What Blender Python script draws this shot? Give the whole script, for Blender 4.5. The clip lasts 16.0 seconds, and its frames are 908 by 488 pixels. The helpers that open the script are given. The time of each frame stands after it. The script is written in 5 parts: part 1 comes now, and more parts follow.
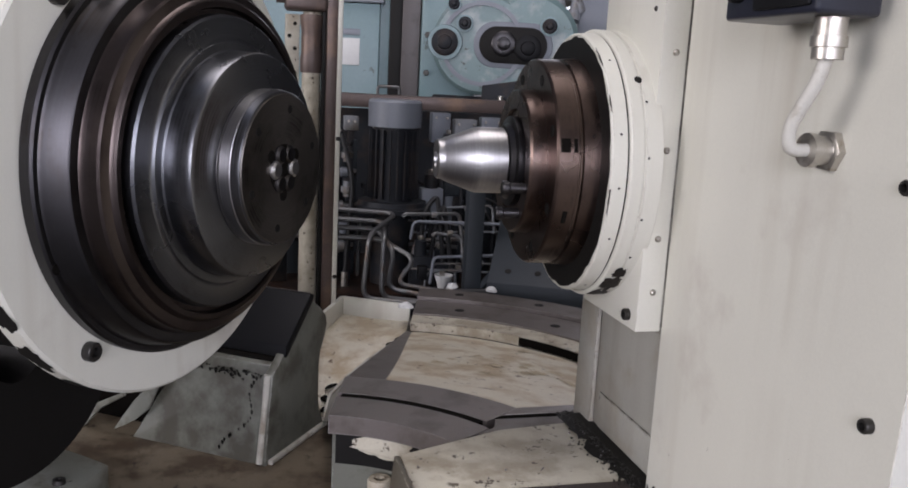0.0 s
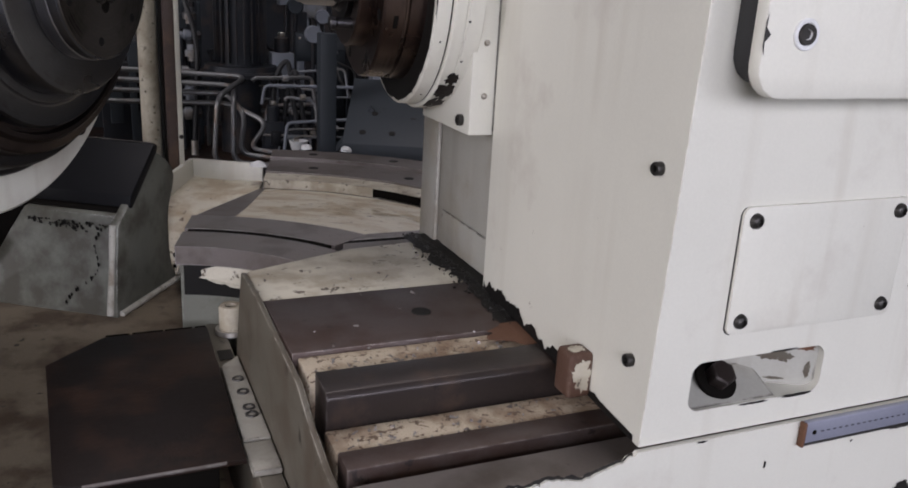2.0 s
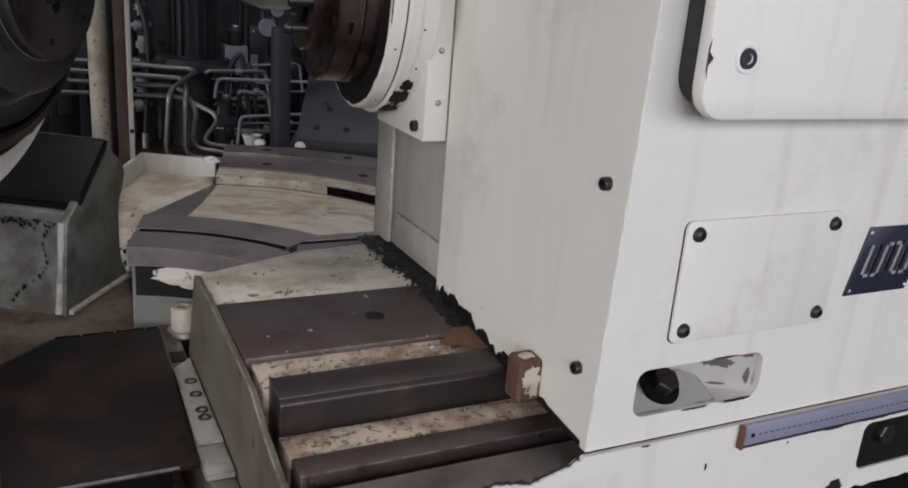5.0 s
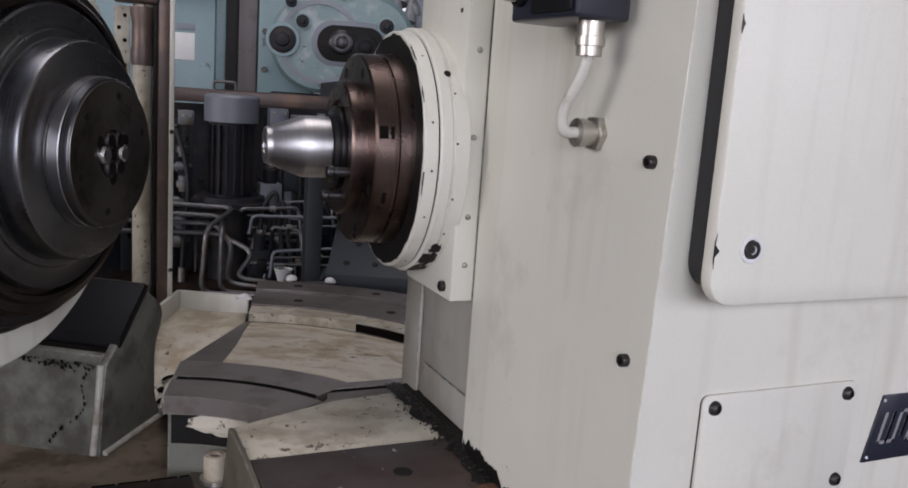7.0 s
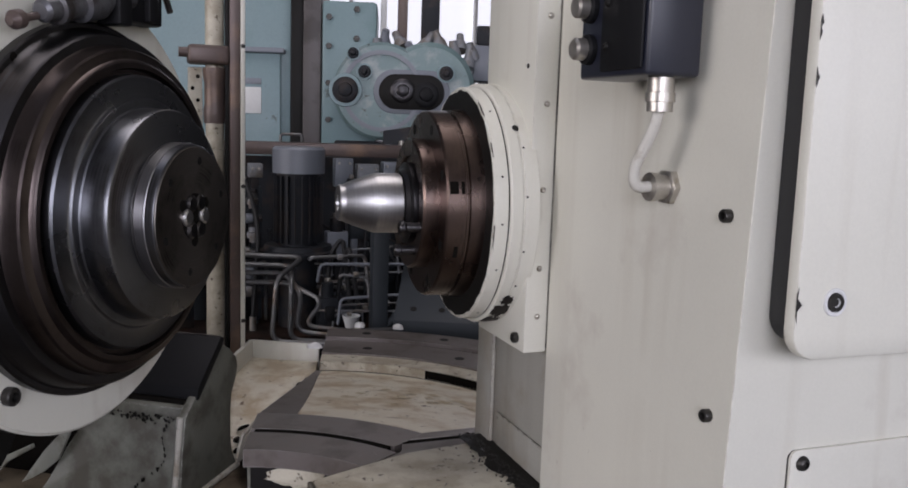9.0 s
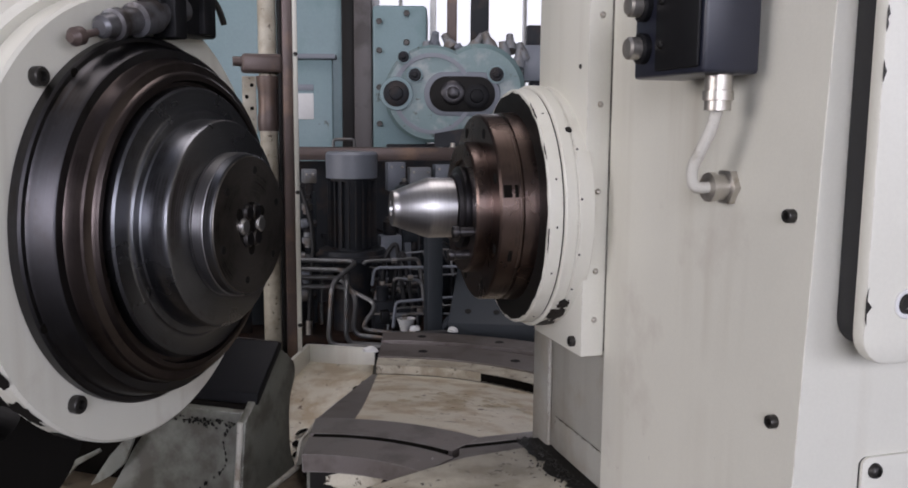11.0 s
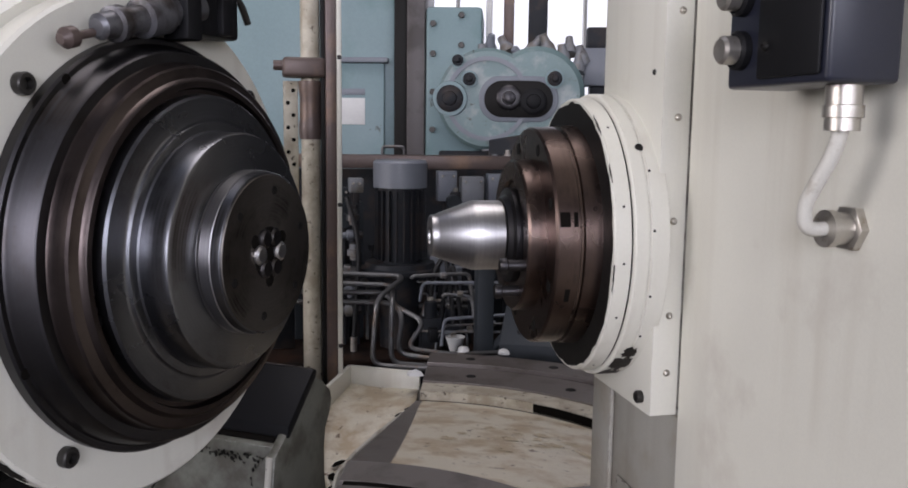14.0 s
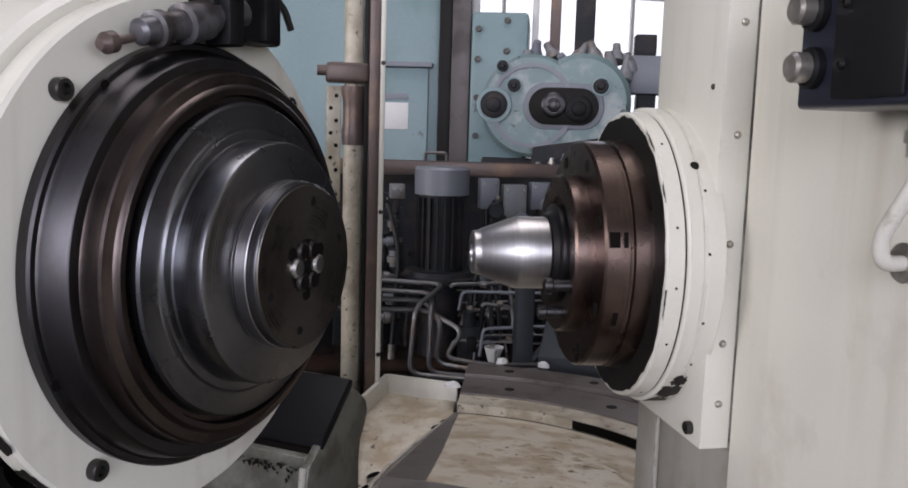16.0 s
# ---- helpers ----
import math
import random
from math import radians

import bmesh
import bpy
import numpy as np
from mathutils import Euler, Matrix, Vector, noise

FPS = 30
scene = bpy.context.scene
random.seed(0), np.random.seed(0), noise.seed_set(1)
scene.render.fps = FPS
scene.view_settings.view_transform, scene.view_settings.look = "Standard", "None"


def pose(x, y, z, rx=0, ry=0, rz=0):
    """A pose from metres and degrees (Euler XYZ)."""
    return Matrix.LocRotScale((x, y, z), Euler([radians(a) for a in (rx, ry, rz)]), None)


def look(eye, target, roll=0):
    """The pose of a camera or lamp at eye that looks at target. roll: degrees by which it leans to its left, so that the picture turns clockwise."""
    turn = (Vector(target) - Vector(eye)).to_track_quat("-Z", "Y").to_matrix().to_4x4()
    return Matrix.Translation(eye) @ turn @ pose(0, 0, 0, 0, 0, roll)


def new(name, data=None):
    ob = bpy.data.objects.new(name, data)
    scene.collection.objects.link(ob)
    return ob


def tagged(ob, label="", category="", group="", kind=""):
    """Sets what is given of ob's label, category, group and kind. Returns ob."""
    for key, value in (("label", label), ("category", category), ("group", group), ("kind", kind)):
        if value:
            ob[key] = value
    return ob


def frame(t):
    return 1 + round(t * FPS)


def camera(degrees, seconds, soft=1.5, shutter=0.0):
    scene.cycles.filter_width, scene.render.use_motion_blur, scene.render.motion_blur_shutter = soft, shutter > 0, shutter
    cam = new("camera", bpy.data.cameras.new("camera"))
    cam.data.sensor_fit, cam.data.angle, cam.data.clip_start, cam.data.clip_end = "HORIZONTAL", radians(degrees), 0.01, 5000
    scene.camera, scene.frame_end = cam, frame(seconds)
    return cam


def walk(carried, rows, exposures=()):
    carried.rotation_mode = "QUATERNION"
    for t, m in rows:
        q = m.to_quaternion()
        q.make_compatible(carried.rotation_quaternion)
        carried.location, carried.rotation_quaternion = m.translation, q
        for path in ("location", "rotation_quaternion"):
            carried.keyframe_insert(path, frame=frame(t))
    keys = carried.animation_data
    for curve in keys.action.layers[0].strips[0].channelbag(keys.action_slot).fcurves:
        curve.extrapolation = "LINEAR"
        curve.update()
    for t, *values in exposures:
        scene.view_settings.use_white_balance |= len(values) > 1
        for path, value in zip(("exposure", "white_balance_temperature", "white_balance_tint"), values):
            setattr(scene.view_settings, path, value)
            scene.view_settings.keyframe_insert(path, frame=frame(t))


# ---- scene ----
cam = camera(56.0, 16.0, soft=1.8)
PATH = [
    (0, (-0.48, -0.532, 1.249), (0.008, 1.371, 0.874), 3.0),
    (0.5, (-0.479, -0.565, 1.221), (0.148, 1.28, 0.771), 3.1),
    (1, (-0.459, -0.573, 1.183), (0.266, 1.218, 0.665), 3.3),
    (1.5, (-0.453, -0.578, 1.158), (0.306, 1.184, 0.592), 3.2),
    (2, (-0.456, -0.597, 1.149), (0.316, 1.149, 0.553), 3.2),
    (2.5, (-0.45, -0.591, 1.141), (0.347, 1.134, 0.518), 3.5),
    (3, (-0.442, -0.59, 1.141), (0.381, 1.115, 0.495), 3.7),
    (5.5, (-0.462, -0.609, 1.175), (0.409, 1.087, 0.57), 4.6),
    (6, (-0.461, -0.613, 1.175), (0.405, 1.09, 0.585), 4.7),
    (6.5, (-0.466, -0.626, 1.204), (0.39, 1.119, 0.731), 4.5),
    (7, (-0.481, -0.637, 1.239), (0.343, 1.151, 0.888), 4.0),
    (7.5, (-0.481, -0.634, 1.245), (0.318, 1.172, 0.929), 3.5),
    (8, (-0.48, -0.641, 1.251), (0.295, 1.18, 0.959), 3.0),
    (8.5, (-0.494, -0.645, 1.257), (0.243, 1.194, 0.983), 2.5),
    (9, (-0.499, -0.639, 1.259), (0.195, 1.218, 0.99), 1.9),
    (9.5, (-0.496, -0.636, 1.259), (0.158, 1.236, 0.993), 1.2),
    (10, (-0.499, -0.635, 1.261), (0.12, 1.249, 0.996), 0.8),
    (12.5, (-0.494, -0.6, 1.268), (0.039, 1.308, 0.994), 0.3),
    (13, (-0.481, -0.547, 1.276), (0.027, 1.369, 1.005), 0.3),
    (13.5, (-0.459, -0.502, 1.277), (0.017, 1.422, 1.008), 0.3),
    (14, (-0.439, -0.469, 1.278), (0.011, 1.461, 1.014), 0.7),
    (14.5, (-0.429, -0.46, 1.284), (-0.004, 1.476, 1.019), 1.0),
    (15, (-0.434, -0.449, 1.286), (-0.032, 1.493, 1.024), 1.4),
    (15.5, (-0.433, -0.436, 1.288), (-0.057, 1.511, 1.027), 1.6),
    (16, (-0.434, -0.429, 1.288), (-0.075, 1.522, 1.031), 1.7),
]
walk(cam, [(t, look(eye, target, roll)) for t, eye, target, roll in PATH], [(0, 0.13, 6200, 20), (1.5, 0.01, 6200, 20), (3, -0.02, 6200, 20), (5.5, -0.08, 6200, 20), (6.5, -0.10, 6200, 20), (8, -0.24, 6200, 20), (9.5, -0.18, 6200, 20), (12.5, 0.0, 6200, 20), (14, 0.08, 6200, 20), (16, 0.13, 6200, 20)])

# world: a grey day outside the hall
world = bpy.data.worlds.new("hall_sky")
scene.world = world
world.use_nodes = True
wn = world.node_tree
sky = wn.nodes.new("ShaderNodeTexSky")
sky.sky_type, sky.sun_disc = "NISHITA", False
sky.sun_elevation, sky.sun_rotation = radians(40), radians(200)
wn.links.new(sky.outputs["Color"], wn.nodes["Background"].inputs["Color"])
wn.nodes["Background"].inputs["Strength"].default_value = 0.1


def window_light(name, m, width, height, power, colour=(0.93, 0.945, 1.0)):
    """Daylight coming in through a window opening."""
    data = bpy.data.lights.new(name, "AREA")
    data.shape, data.size, data.size_y, data.energy, data.color = "RECTANGLE", width, height, power, colour
    ob = new(name, data)
    ob.matrix_world = m
    return ob


window_light("window_light", look((2.6, -5.85, 2.5), (1.6, 0, 1.6)), 4.2, 2.1, 150)
window_light("window_light", look((-2.6, -5.85, 2.5), (-1.6, 0, 1.6)), 4.2, 2.1, 295)
window_light("window_light", look((-7.55, -0.4, 2.5), (0, 0.0, 1.3)), 4.2, 2.1, 262, (1.0, 0.965, 0.91))
window_light("window_light", look((2.6, 8.9, 3.0), (1.4, 0, 1.6)), 4.4, 2.8, 22)
window_light("skylight_light", look((-0.2, 1.6, 5.9), (-0.1, 1.4, 0)), 3.0, 2.4, 92, (1.0, 0.95, 0.87))

# ---- materials ----


def material(name, colour, rough=0.5, metal=0.0, spot=None, spots=0.35, scale=14.0, grain=0.06, bump=0.1, stain=None, stains=0.0,
             stain_scale=3.0, coat=0.0, stretch=(1, 1, 1), spread=0.12, streak=None, streaks=0.0, wear=None, wears=0.004, turned=False, spec=0.5):
    """A surface with stains at one scale, grain at a finer one, and fine relief."""
    mat = bpy.data.materials.new(name)
    mat.use_nodes = True
    tree = mat.node_tree
    n, link = tree.nodes, tree.links
    bsdf = n["Principled BSDF"]
    co = n.new("ShaderNodeTexCoord")
    mp = n.new("ShaderNodeMapping")
    mp.inputs["Scale"].default_value = stretch
    link.new(co.outputs["Object"], mp.inputs["Vector"])

    def noisy(s, detail, rough_):
        t = n.new("ShaderNodeTexNoise")
        t.inputs["Scale"].default_value, t.inputs["Detail"].default_value, t.inputs["Roughness"].default_value = s, detail, rough_
        link.new(mp.outputs["Vector"], t.inputs["Vector"])
        return t.outputs["Fac"]

    def ramp(fac, a, b):
        r = n.new("ShaderNodeMapRange")
        r.inputs["From Min"].default_value, r.inputs["From Max"].default_value = a, b
        link.new(fac, r.inputs["Value"])
        return r.outputs["Result"]

    def mix(fac, a, b):
        m = n.new("ShaderNodeMix")
        m.data_type = "RGBA"
        link.new(fac, m.inputs["Factor"])
        for socket, value in ((m.inputs["A"], a), (m.inputs["B"], b)):
            if isinstance(value, tuple):
                socket.default_value = (*value, 1)
            else:
                link.new(value, socket)
        return m.outputs["Result"]

    fine = noisy(scale * 9, 6, 0.65)
    broad = noisy(scale * 0.35, 4, 0.6)
    dark = tuple(c * (1 - grain * 2.2) for c in colour)
    light = tuple(min(1, c * (1 + grain)) for c in colour)
    col = mix(ramp(fine, 0.3, 0.7), dark, light)
    col2 = mix(ramp(broad, 0.35, 0.65), tuple(c * (1 - spread) for c in colour), colour)
    m = n.new("ShaderNodeMix")
    m.data_type = "RGBA"
    m.inputs["Factor"].default_value = 0.5
    link.new(col, m.inputs["A"])
    link.new(col2, m.inputs["B"])
    col = m.outputs["Result"]
    if stain:
        col = mix(ramp(noisy(stain_scale, 7, 0.62), 0.62 - stains * 0.3, 0.72 - stains * 0.2), col, stain)
    if spot:
        col = mix(ramp(noisy(scale, 9, 0.7), 0.74 - spots * 0.25, 0.76 - spots * 0.25), col, spot)
    if streak:
        sm = n.new("ShaderNodeMapping")
        sm.inputs["Scale"].default_value = (26, 26, 1.6)
        link.new(co.outputs["Object"], sm.inputs["Vector"])
        st = n.new("ShaderNodeTexNoise")
        st.inputs["Scale"].default_value, st.inputs["Detail"].default_value = 1.0, 6
        link.new(sm.outputs["Vector"], st.inputs["Vector"])
        both = n.new("ShaderNodeMath")
        both.operation = "MULTIPLY"
        link.new(ramp(st.outputs["Fac"], 0.52, 0.78), both.inputs[0])
        link.new(ramp(noisy(2.6, 3, 0.5), 0.45 - streaks * 0.2, 0.75), both.inputs[1])
        col = mix(both.outputs["Value"], col, streak)
    if wear:
        bev = n.new("ShaderNodeBevel")
        bev.samples = 3
        bev.inputs["Radius"].default_value = wears
        geo = n.new("ShaderNodeNewGeometry")
        dot = n.new("ShaderNodeVectorMath")
        dot.operation = "DOT_PRODUCT"
        link.new(bev.outputs["Normal"], dot.inputs[0])
        link.new(geo.outputs["Normal"], dot.inputs[1])
        edge = ramp(dot.outputs["Value"], 0.985, 0.90)
        torn = n.new("ShaderNodeMath")
        torn.operation = "MULTIPLY"
        link.new(edge, torn.inputs[0])
        link.new(ramp(noisy(42, 6, 0.65), 0.44, 0.56), torn.inputs[1])
        col = mix(torn.outputs["Value"], col, wear)
    height = fine
    if turned:
        flat = n.new("ShaderNodeVectorMath")
        flat.operation = "MULTIPLY"
        flat.inputs[1].default_value = (0, 1, 1)
        link.new(co.outputs["Object"], flat.inputs[0])
        far = n.new("ShaderNodeVectorMath")
        far.operation = "LENGTH"
        link.new(flat.outputs["Vector"], far.inputs[0])
        sep = n.new("ShaderNodeSeparateXYZ")
        link.new(co.outputs["Object"], sep.inputs["Vector"])
        both = n.new("ShaderNodeMath")
        link.new(far.outputs["Value"], both.inputs[0])
        link.new(sep.outputs["X"], both.inputs[1])
        rings = n.new("ShaderNodeTexNoise")
        rings.noise_dimensions = "1D"
        rings.inputs["Scale"].default_value, rings.inputs["Detail"].default_value = 260, 8
        link.new(both.outputs["Value"], rings.inputs["W"])
        col = mix(ramp(rings.outputs["Fac"], 0.35, 0.68), col, tuple(c * 0.84 for c in colour))
        height = rings.outputs["Fac"]
        tan = n.new("ShaderNodeTangent")
        tan.direction_type, tan.axis = "RADIAL", "X"
        link.new(tan.outputs["Tangent"], bsdf.inputs["Tangent"])
        bsdf.inputs["Anisotropic"].default_value = 0.4
    link.new(col, bsdf.inputs["Base Color"])
    bsdf.inputs["Metallic"].default_value = metal
    rr = n.new("ShaderNodeMapRange")
    rr.inputs["To Min"].default_value, rr.inputs["To Max"].default_value = max(0.03, rough - 0.09), min(1, rough + 0.12)
    link.new(broad, rr.inputs["Value"])
    link.new(rr.outputs["Result"], bsdf.inputs["Roughness"])
    bsdf.inputs["Specular IOR Level"].default_value = spec
    bsdf.inputs["Coat Weight"].default_value = coat
    bp = n.new("ShaderNodeBump")
    bp.inputs["Strength"].default_value, bp.inputs["Distance"].default_value = bump, 0.0003 if turned else 0.002
    link.new(height, bp.inputs["Height"])
    link.new(bp.outputs["Normal"], bsdf.inputs["Normal"])
    return mat


CREAM = material("cream_paint", (0.665, 0.65, 0.565), 0.38, stain=(0.56, 0.53, 0.46), stains=0.16, stain_scale=5, bump=0.05, grain=0.03, spread=0.05, spot=(0.16, 0.13, 0.10), spots=0.13, scale=40, streak=(0.47, 0.43, 0.35), streaks=0.5, wear=(0.30, 0.26, 0.21), wears=0.0009)
DIRTY = material("oily_cream_paint", (0.56, 0.52, 0.415), 0.42, spot=(0.10, 0.08, 0.06), spots=0.55, scale=48, stain=(0.36, 0.315, 0.235), stains=0.6, stain_scale=13, bump=0.25, grain=0.1, wear=(0.09, 0.06, 0.04), streak=(0.25, 0.19, 0.12), streaks=0.6, spec=0.35)
SWARF = material("chip_covered_paint", (0.58, 0.49, 0.36), 0.6, spot=(0.13, 0.085, 0.055), spots=0.74, scale=95, stain=(0.24, 0.16, 0.10), stains=0.6, stain_scale=14, bump=0.8, grain=0.2)
GREYGREEN = material("grey_green_paint", (0.160, 0.162, 0.132), 0.45, spot=(0.03, 0.033, 0.026), spots=0.28, scale=24, stain=(0.075, 0.070, 0.053), stains=0.5, stain_scale=9, bump=0.1, wear=(0.34, 0.34, 0.30), streak=(0.07, 0.07, 0.06), streaks=0.6, wears=0.005, spec=0.5)
BRIGHT = material("bright_ground_steel", (0.43, 0.42, 0.415), 0.33, 1.0, bump=0.04, grain=0.08, scale=30, turned=True)
DARKSTEEL = material("oily_dark_steel", (0.076, 0.073, 0.076), 0.35, 1.0, stain=(0.05, 0.044, 0.04), stains=0.35, stain_scale=9, bump=0.1, scale=20, spread=0.3, turned=True)
BROWNSTEEL = material("browned_steel", (0.145, 0.105, 0.09), 0.27, 1.0, stain=(0.05, 0.038, 0.035), stains=0.4, stain_scale=11, bump=0.08, scale=24, spread=0.3, turned=True)
# Black greasy metal; on the head's underside the black stands in for shade
OILSHADE = material("black_greasy_metal_and_shade", (0.012, 0.011, 0.010), 0.5, 0.2, bump=0.3, scale=20, spec=0.2)
WAY = material("worn_slideway_steel", (0.078, 0.058, 0.051), 0.42, 0.3, spot=(0.022, 0.015, 0.012), spots=0.46, scale=46, stain=(0.050, 0.028, 0.020), stains=0.6, stain_scale=10, bump=0.2, grain=0.15, wear=(0.22, 0.19, 0.17), wears=0.003)
RINGSTEEL = material("grey_scraped_steel", (0.215, 0.188, 0.172), 0.42, 0.5, spot=(0.07, 0.06, 0.05), spots=0.25, scale=34, stain=(0.12, 0.10, 0.085), stains=0.4, stain_scale=7, bump=0.12, wear=(0.36, 0.34, 0.32), wears=0.003, spec=0.5)
RUSTY = material("rusty_brown_plate", (0.014, 0.0095, 0.008), 0.5, 0.1, spot=(0.015, 0.011, 0.009), spots=0.45, scale=18, stain=(0.034, 0.018, 0.012), stains=0.45, stain_scale=7, bump=0.3, grain=0.2, spec=0.18)
RUST = material("orange_rust", (0.13, 0.058, 0.028), 0.75, spot=(0.08, 0.03, 0.015), spots=0.5, scale=40, bump=0.5, grain=0.2)
BLACK = material("black_plastic", (0.008, 0.008, 0.009), 0.5, bump=0.08, scale=40, spec=0.2)
NAVY = material("black_enamel", (0.018, 0.02, 0.032), 0.32, bump=0.05, scale=40)
RUBBER = material("black_rubber_seal", (0.012, 0.012, 0.013), 0.55, bump=0.15, scale=50)
BOLT = material("blackened_bolt_steel", (0.05, 0.047, 0.043), 0.4, 0.7, bump=0.1, scale=60)
ZINC = material("nickel_plated_brass", (0.52, 0.49, 0.44), 0.33, 0.85, bump=0.05, scale=60, stain=(0.3, 0.25, 0.18), stains=0.25, stain_scale=40)
PVC = material("cream_plastic_conduit", (0.56, 0.54, 0.48), 0.35, bump=0.06, scale=60, spot=(0.10, 0.085, 0.07), spots=0.25, stain=(0.3, 0.26, 0.2), stains=0.35, stain_scale=30)
HOUSETEAL = material("dull_teal_paint", (0.17, 0.25, 0.25), 0.4, spot=(0.05, 0.055, 0.05), spots=0.5, scale=16, stain=(0.32, 0.36, 0.36), stains=0.45, stain_scale=7, bump=0.12)
TEAL = material("pale_teal_machine_paint", (0.20, 0.29, 0.305), 0.42, spot=(0.07, 0.09, 0.085), spots=0.36, scale=9, stain=(0.15, 0.24, 0.24), stains=0.35, stain_scale=3, bump=0.06)
GREYPAINT = material("grey_blue_paint", (0.20, 0.215, 0.245), 0.42, spot=(0.12, 0.11, 0.1), spots=0.25, scale=20, bump=0.06)
# dark grimy paint, taken near black to hold background shade as well
DARKPAINT = material("dark_grimy_shaded_paint", (0.020, 0.022, 0.026), 0.5, spot=(0.015, 0.013, 0.012), spots=0.4, scale=14, stain=(0.045, 0.036, 0.032), stains=0.4, stain_scale=9, bump=0.2, spec=0.2)
PIPE = material("bare_steel_pipe", (0.17, 0.17, 0.17), 0.42, 0.8, bump=0.08, scale=30, stain=(0.15, 0.11, 0.08), stains=0.25, stain_scale=12)
CONCRETE = material("oil_stained_concrete", (0.050, 0.046, 0.042), 0.75, spot=(0.03, 0.026, 0.022), spots=0.4, scale=5, stain=(0.028, 0.025, 0.022), stains=0.5, stain_scale=1.5, bump=0.4, grain=0.15)
# wall colour kept dark so that the hall bounces little light
WALL = material("dark_hall_wall", (0.115, 0.118, 0.118), 0.8, stain=(0.09, 0.085, 0.08), stains=0.3, stain_scale=0.8, bump=0.25, scale=3)
SILVER = material("silver_print", (0.55, 0.55, 0.56), 0.3, 0.6, bump=0.02, scale=60)
TAN = material("rusty_worn_block", (0.085, 0.040, 0.023), 0.65, spot=(0.09, 0.045, 0.03), spots=0.62, scale=50, bump=0.4, grain=0.15, wear=(0.42, 0.35, 0.28), wears=0.004)
PAPER = material("white_label", (0.7, 0.7, 0.68), 0.6, bump=0.02, scale=20)
DECK = material("coolant_stained_deck", (0.74, 0.68, 0.545), 0.40, spot=(0.17, 0.115, 0.075), spots=0.50, scale=38, stain=(0.50, 0.40, 0.265), stains=0.55, stain_scale=11, bump=0.5, grain=0.12, wear=(0.2, 0.15, 0.1), spec=0.5)
POSTBROWN = material("brown_grimy_steel", (0.115, 0.085, 0.075), 0.42, 0.35, stain=(0.2, 0.13, 0.09), stains=0.35, stain_scale=6, bump=0.15, scale=16)
GREYDARK = material("dark_grey_paint", (0.036, 0.042, 0.048), 0.45, spot=(0.015, 0.015, 0.015), spots=0.35, scale=16, bump=0.1, spec=0.25)
GRIMY2 = material("oily_grey_cream_paint", (0.35, 0.33, 0.275), 0.45, spot=(0.05, 0.045, 0.04), spots=0.42, scale=34, stain=(0.19, 0.17, 0.14), stains=0.5, stain_scale=11, bump=0.2, grain=0.1, wear=(0.05, 0.04, 0.03), wears=0.005, streak=(0.12, 0.10, 0.08), streaks=0.7)
BARDARK = material("oiled_black_steel", (0.034, 0.026, 0.023), 0.36, 0.4, spot=(0.015, 0.013, 0.012), spots=0.4, scale=40, stain=(0.06, 0.04, 0.03), stains=0.3, stain_scale=14, bump=0.15, grain=0.12, wear=(0.16, 0.14, 0.13), wears=0.003)
# oily casting paint, greyer than the cream to include the rear part's shade
PEDESTAL = material("oily_casting_paint_and_shade", (0.41, 0.40, 0.35), 0.42, spot=(0.07, 0.06, 0.05), spots=0.30, scale=30, stain=(0.34, 0.31, 0.25), stains=0.4, stain_scale=9, bump=0.12, grain=0.06, wear=(0.06, 0.05, 0.04), wears=0.004, streak=(0.22, 0.18, 0.14), streaks=0.6)
PALERIB = material("chipped_pale_paint", (0.50, 0.48, 0.41), 0.45, spot=(0.06, 0.05, 0.04), spots=0.42, scale=60, stain=(0.28, 0.24, 0.18), stains=0.4, stain_scale=20, bump=0.3, grain=0.1)
FLANK = material("grey_cream_flank_paint", (0.33, 0.315, 0.275), 0.4, spot=(0.05, 0.045, 0.04), spots=0.28, scale=36, stain=(0.20, 0.18, 0.145), stains=0.4, stain_scale=9, bump=0.1, grain=0.06)
BASIN = material("brown_stained_basin_paint", (0.19, 0.155, 0.108), 0.5, spot=(0.05, 0.038, 0.028), spots=0.48, scale=34, stain=(0.075, 0.052, 0.034), stains=0.55, stain_scale=9, bump=0.35, grain=0.15, spec=0.3)
ENDPLATE = material("dirty_olive_plate_paint", (0.125, 0.112, 0.085), 0.45, spot=(0.04, 0.033, 0.026), spots=0.45, scale=30, stain=(0.09, 0.072, 0.052), stains=0.6, stain_scale=9, bump=0.25, grain=0.12, wear=(0.45, 0.42, 0.35), wears=0.003, spec=0.3)
PLATESTEEL = material("blue_grey_turned_steel", (0.195, 0.198, 0.21), 0.28, 1.0, stain=(0.085, 0.08, 0.078), stains=0.4, stain_scale=9, bump=0.07, scale=24, spread=0.3, turned=True)
NOSEFACE = material("dull_ground_nose_steel", (0.26, 0.235, 0.21), 0.33, 1.0, stain=(0.08, 0.07, 0.06), stains=0.35, stain_scale=14, bump=0.05, scale=26, spread=0.25, turned=True)
CLAMPSTEEL = material("grey_greasy_steel", (0.17, 0.17, 0.18), 0.38, 0.7, spot=(0.02, 0.018, 0.016), spots=0.4, scale=30, stain=(0.06, 0.05, 0.045), stains=0.45, stain_scale=18, bump=0.15)
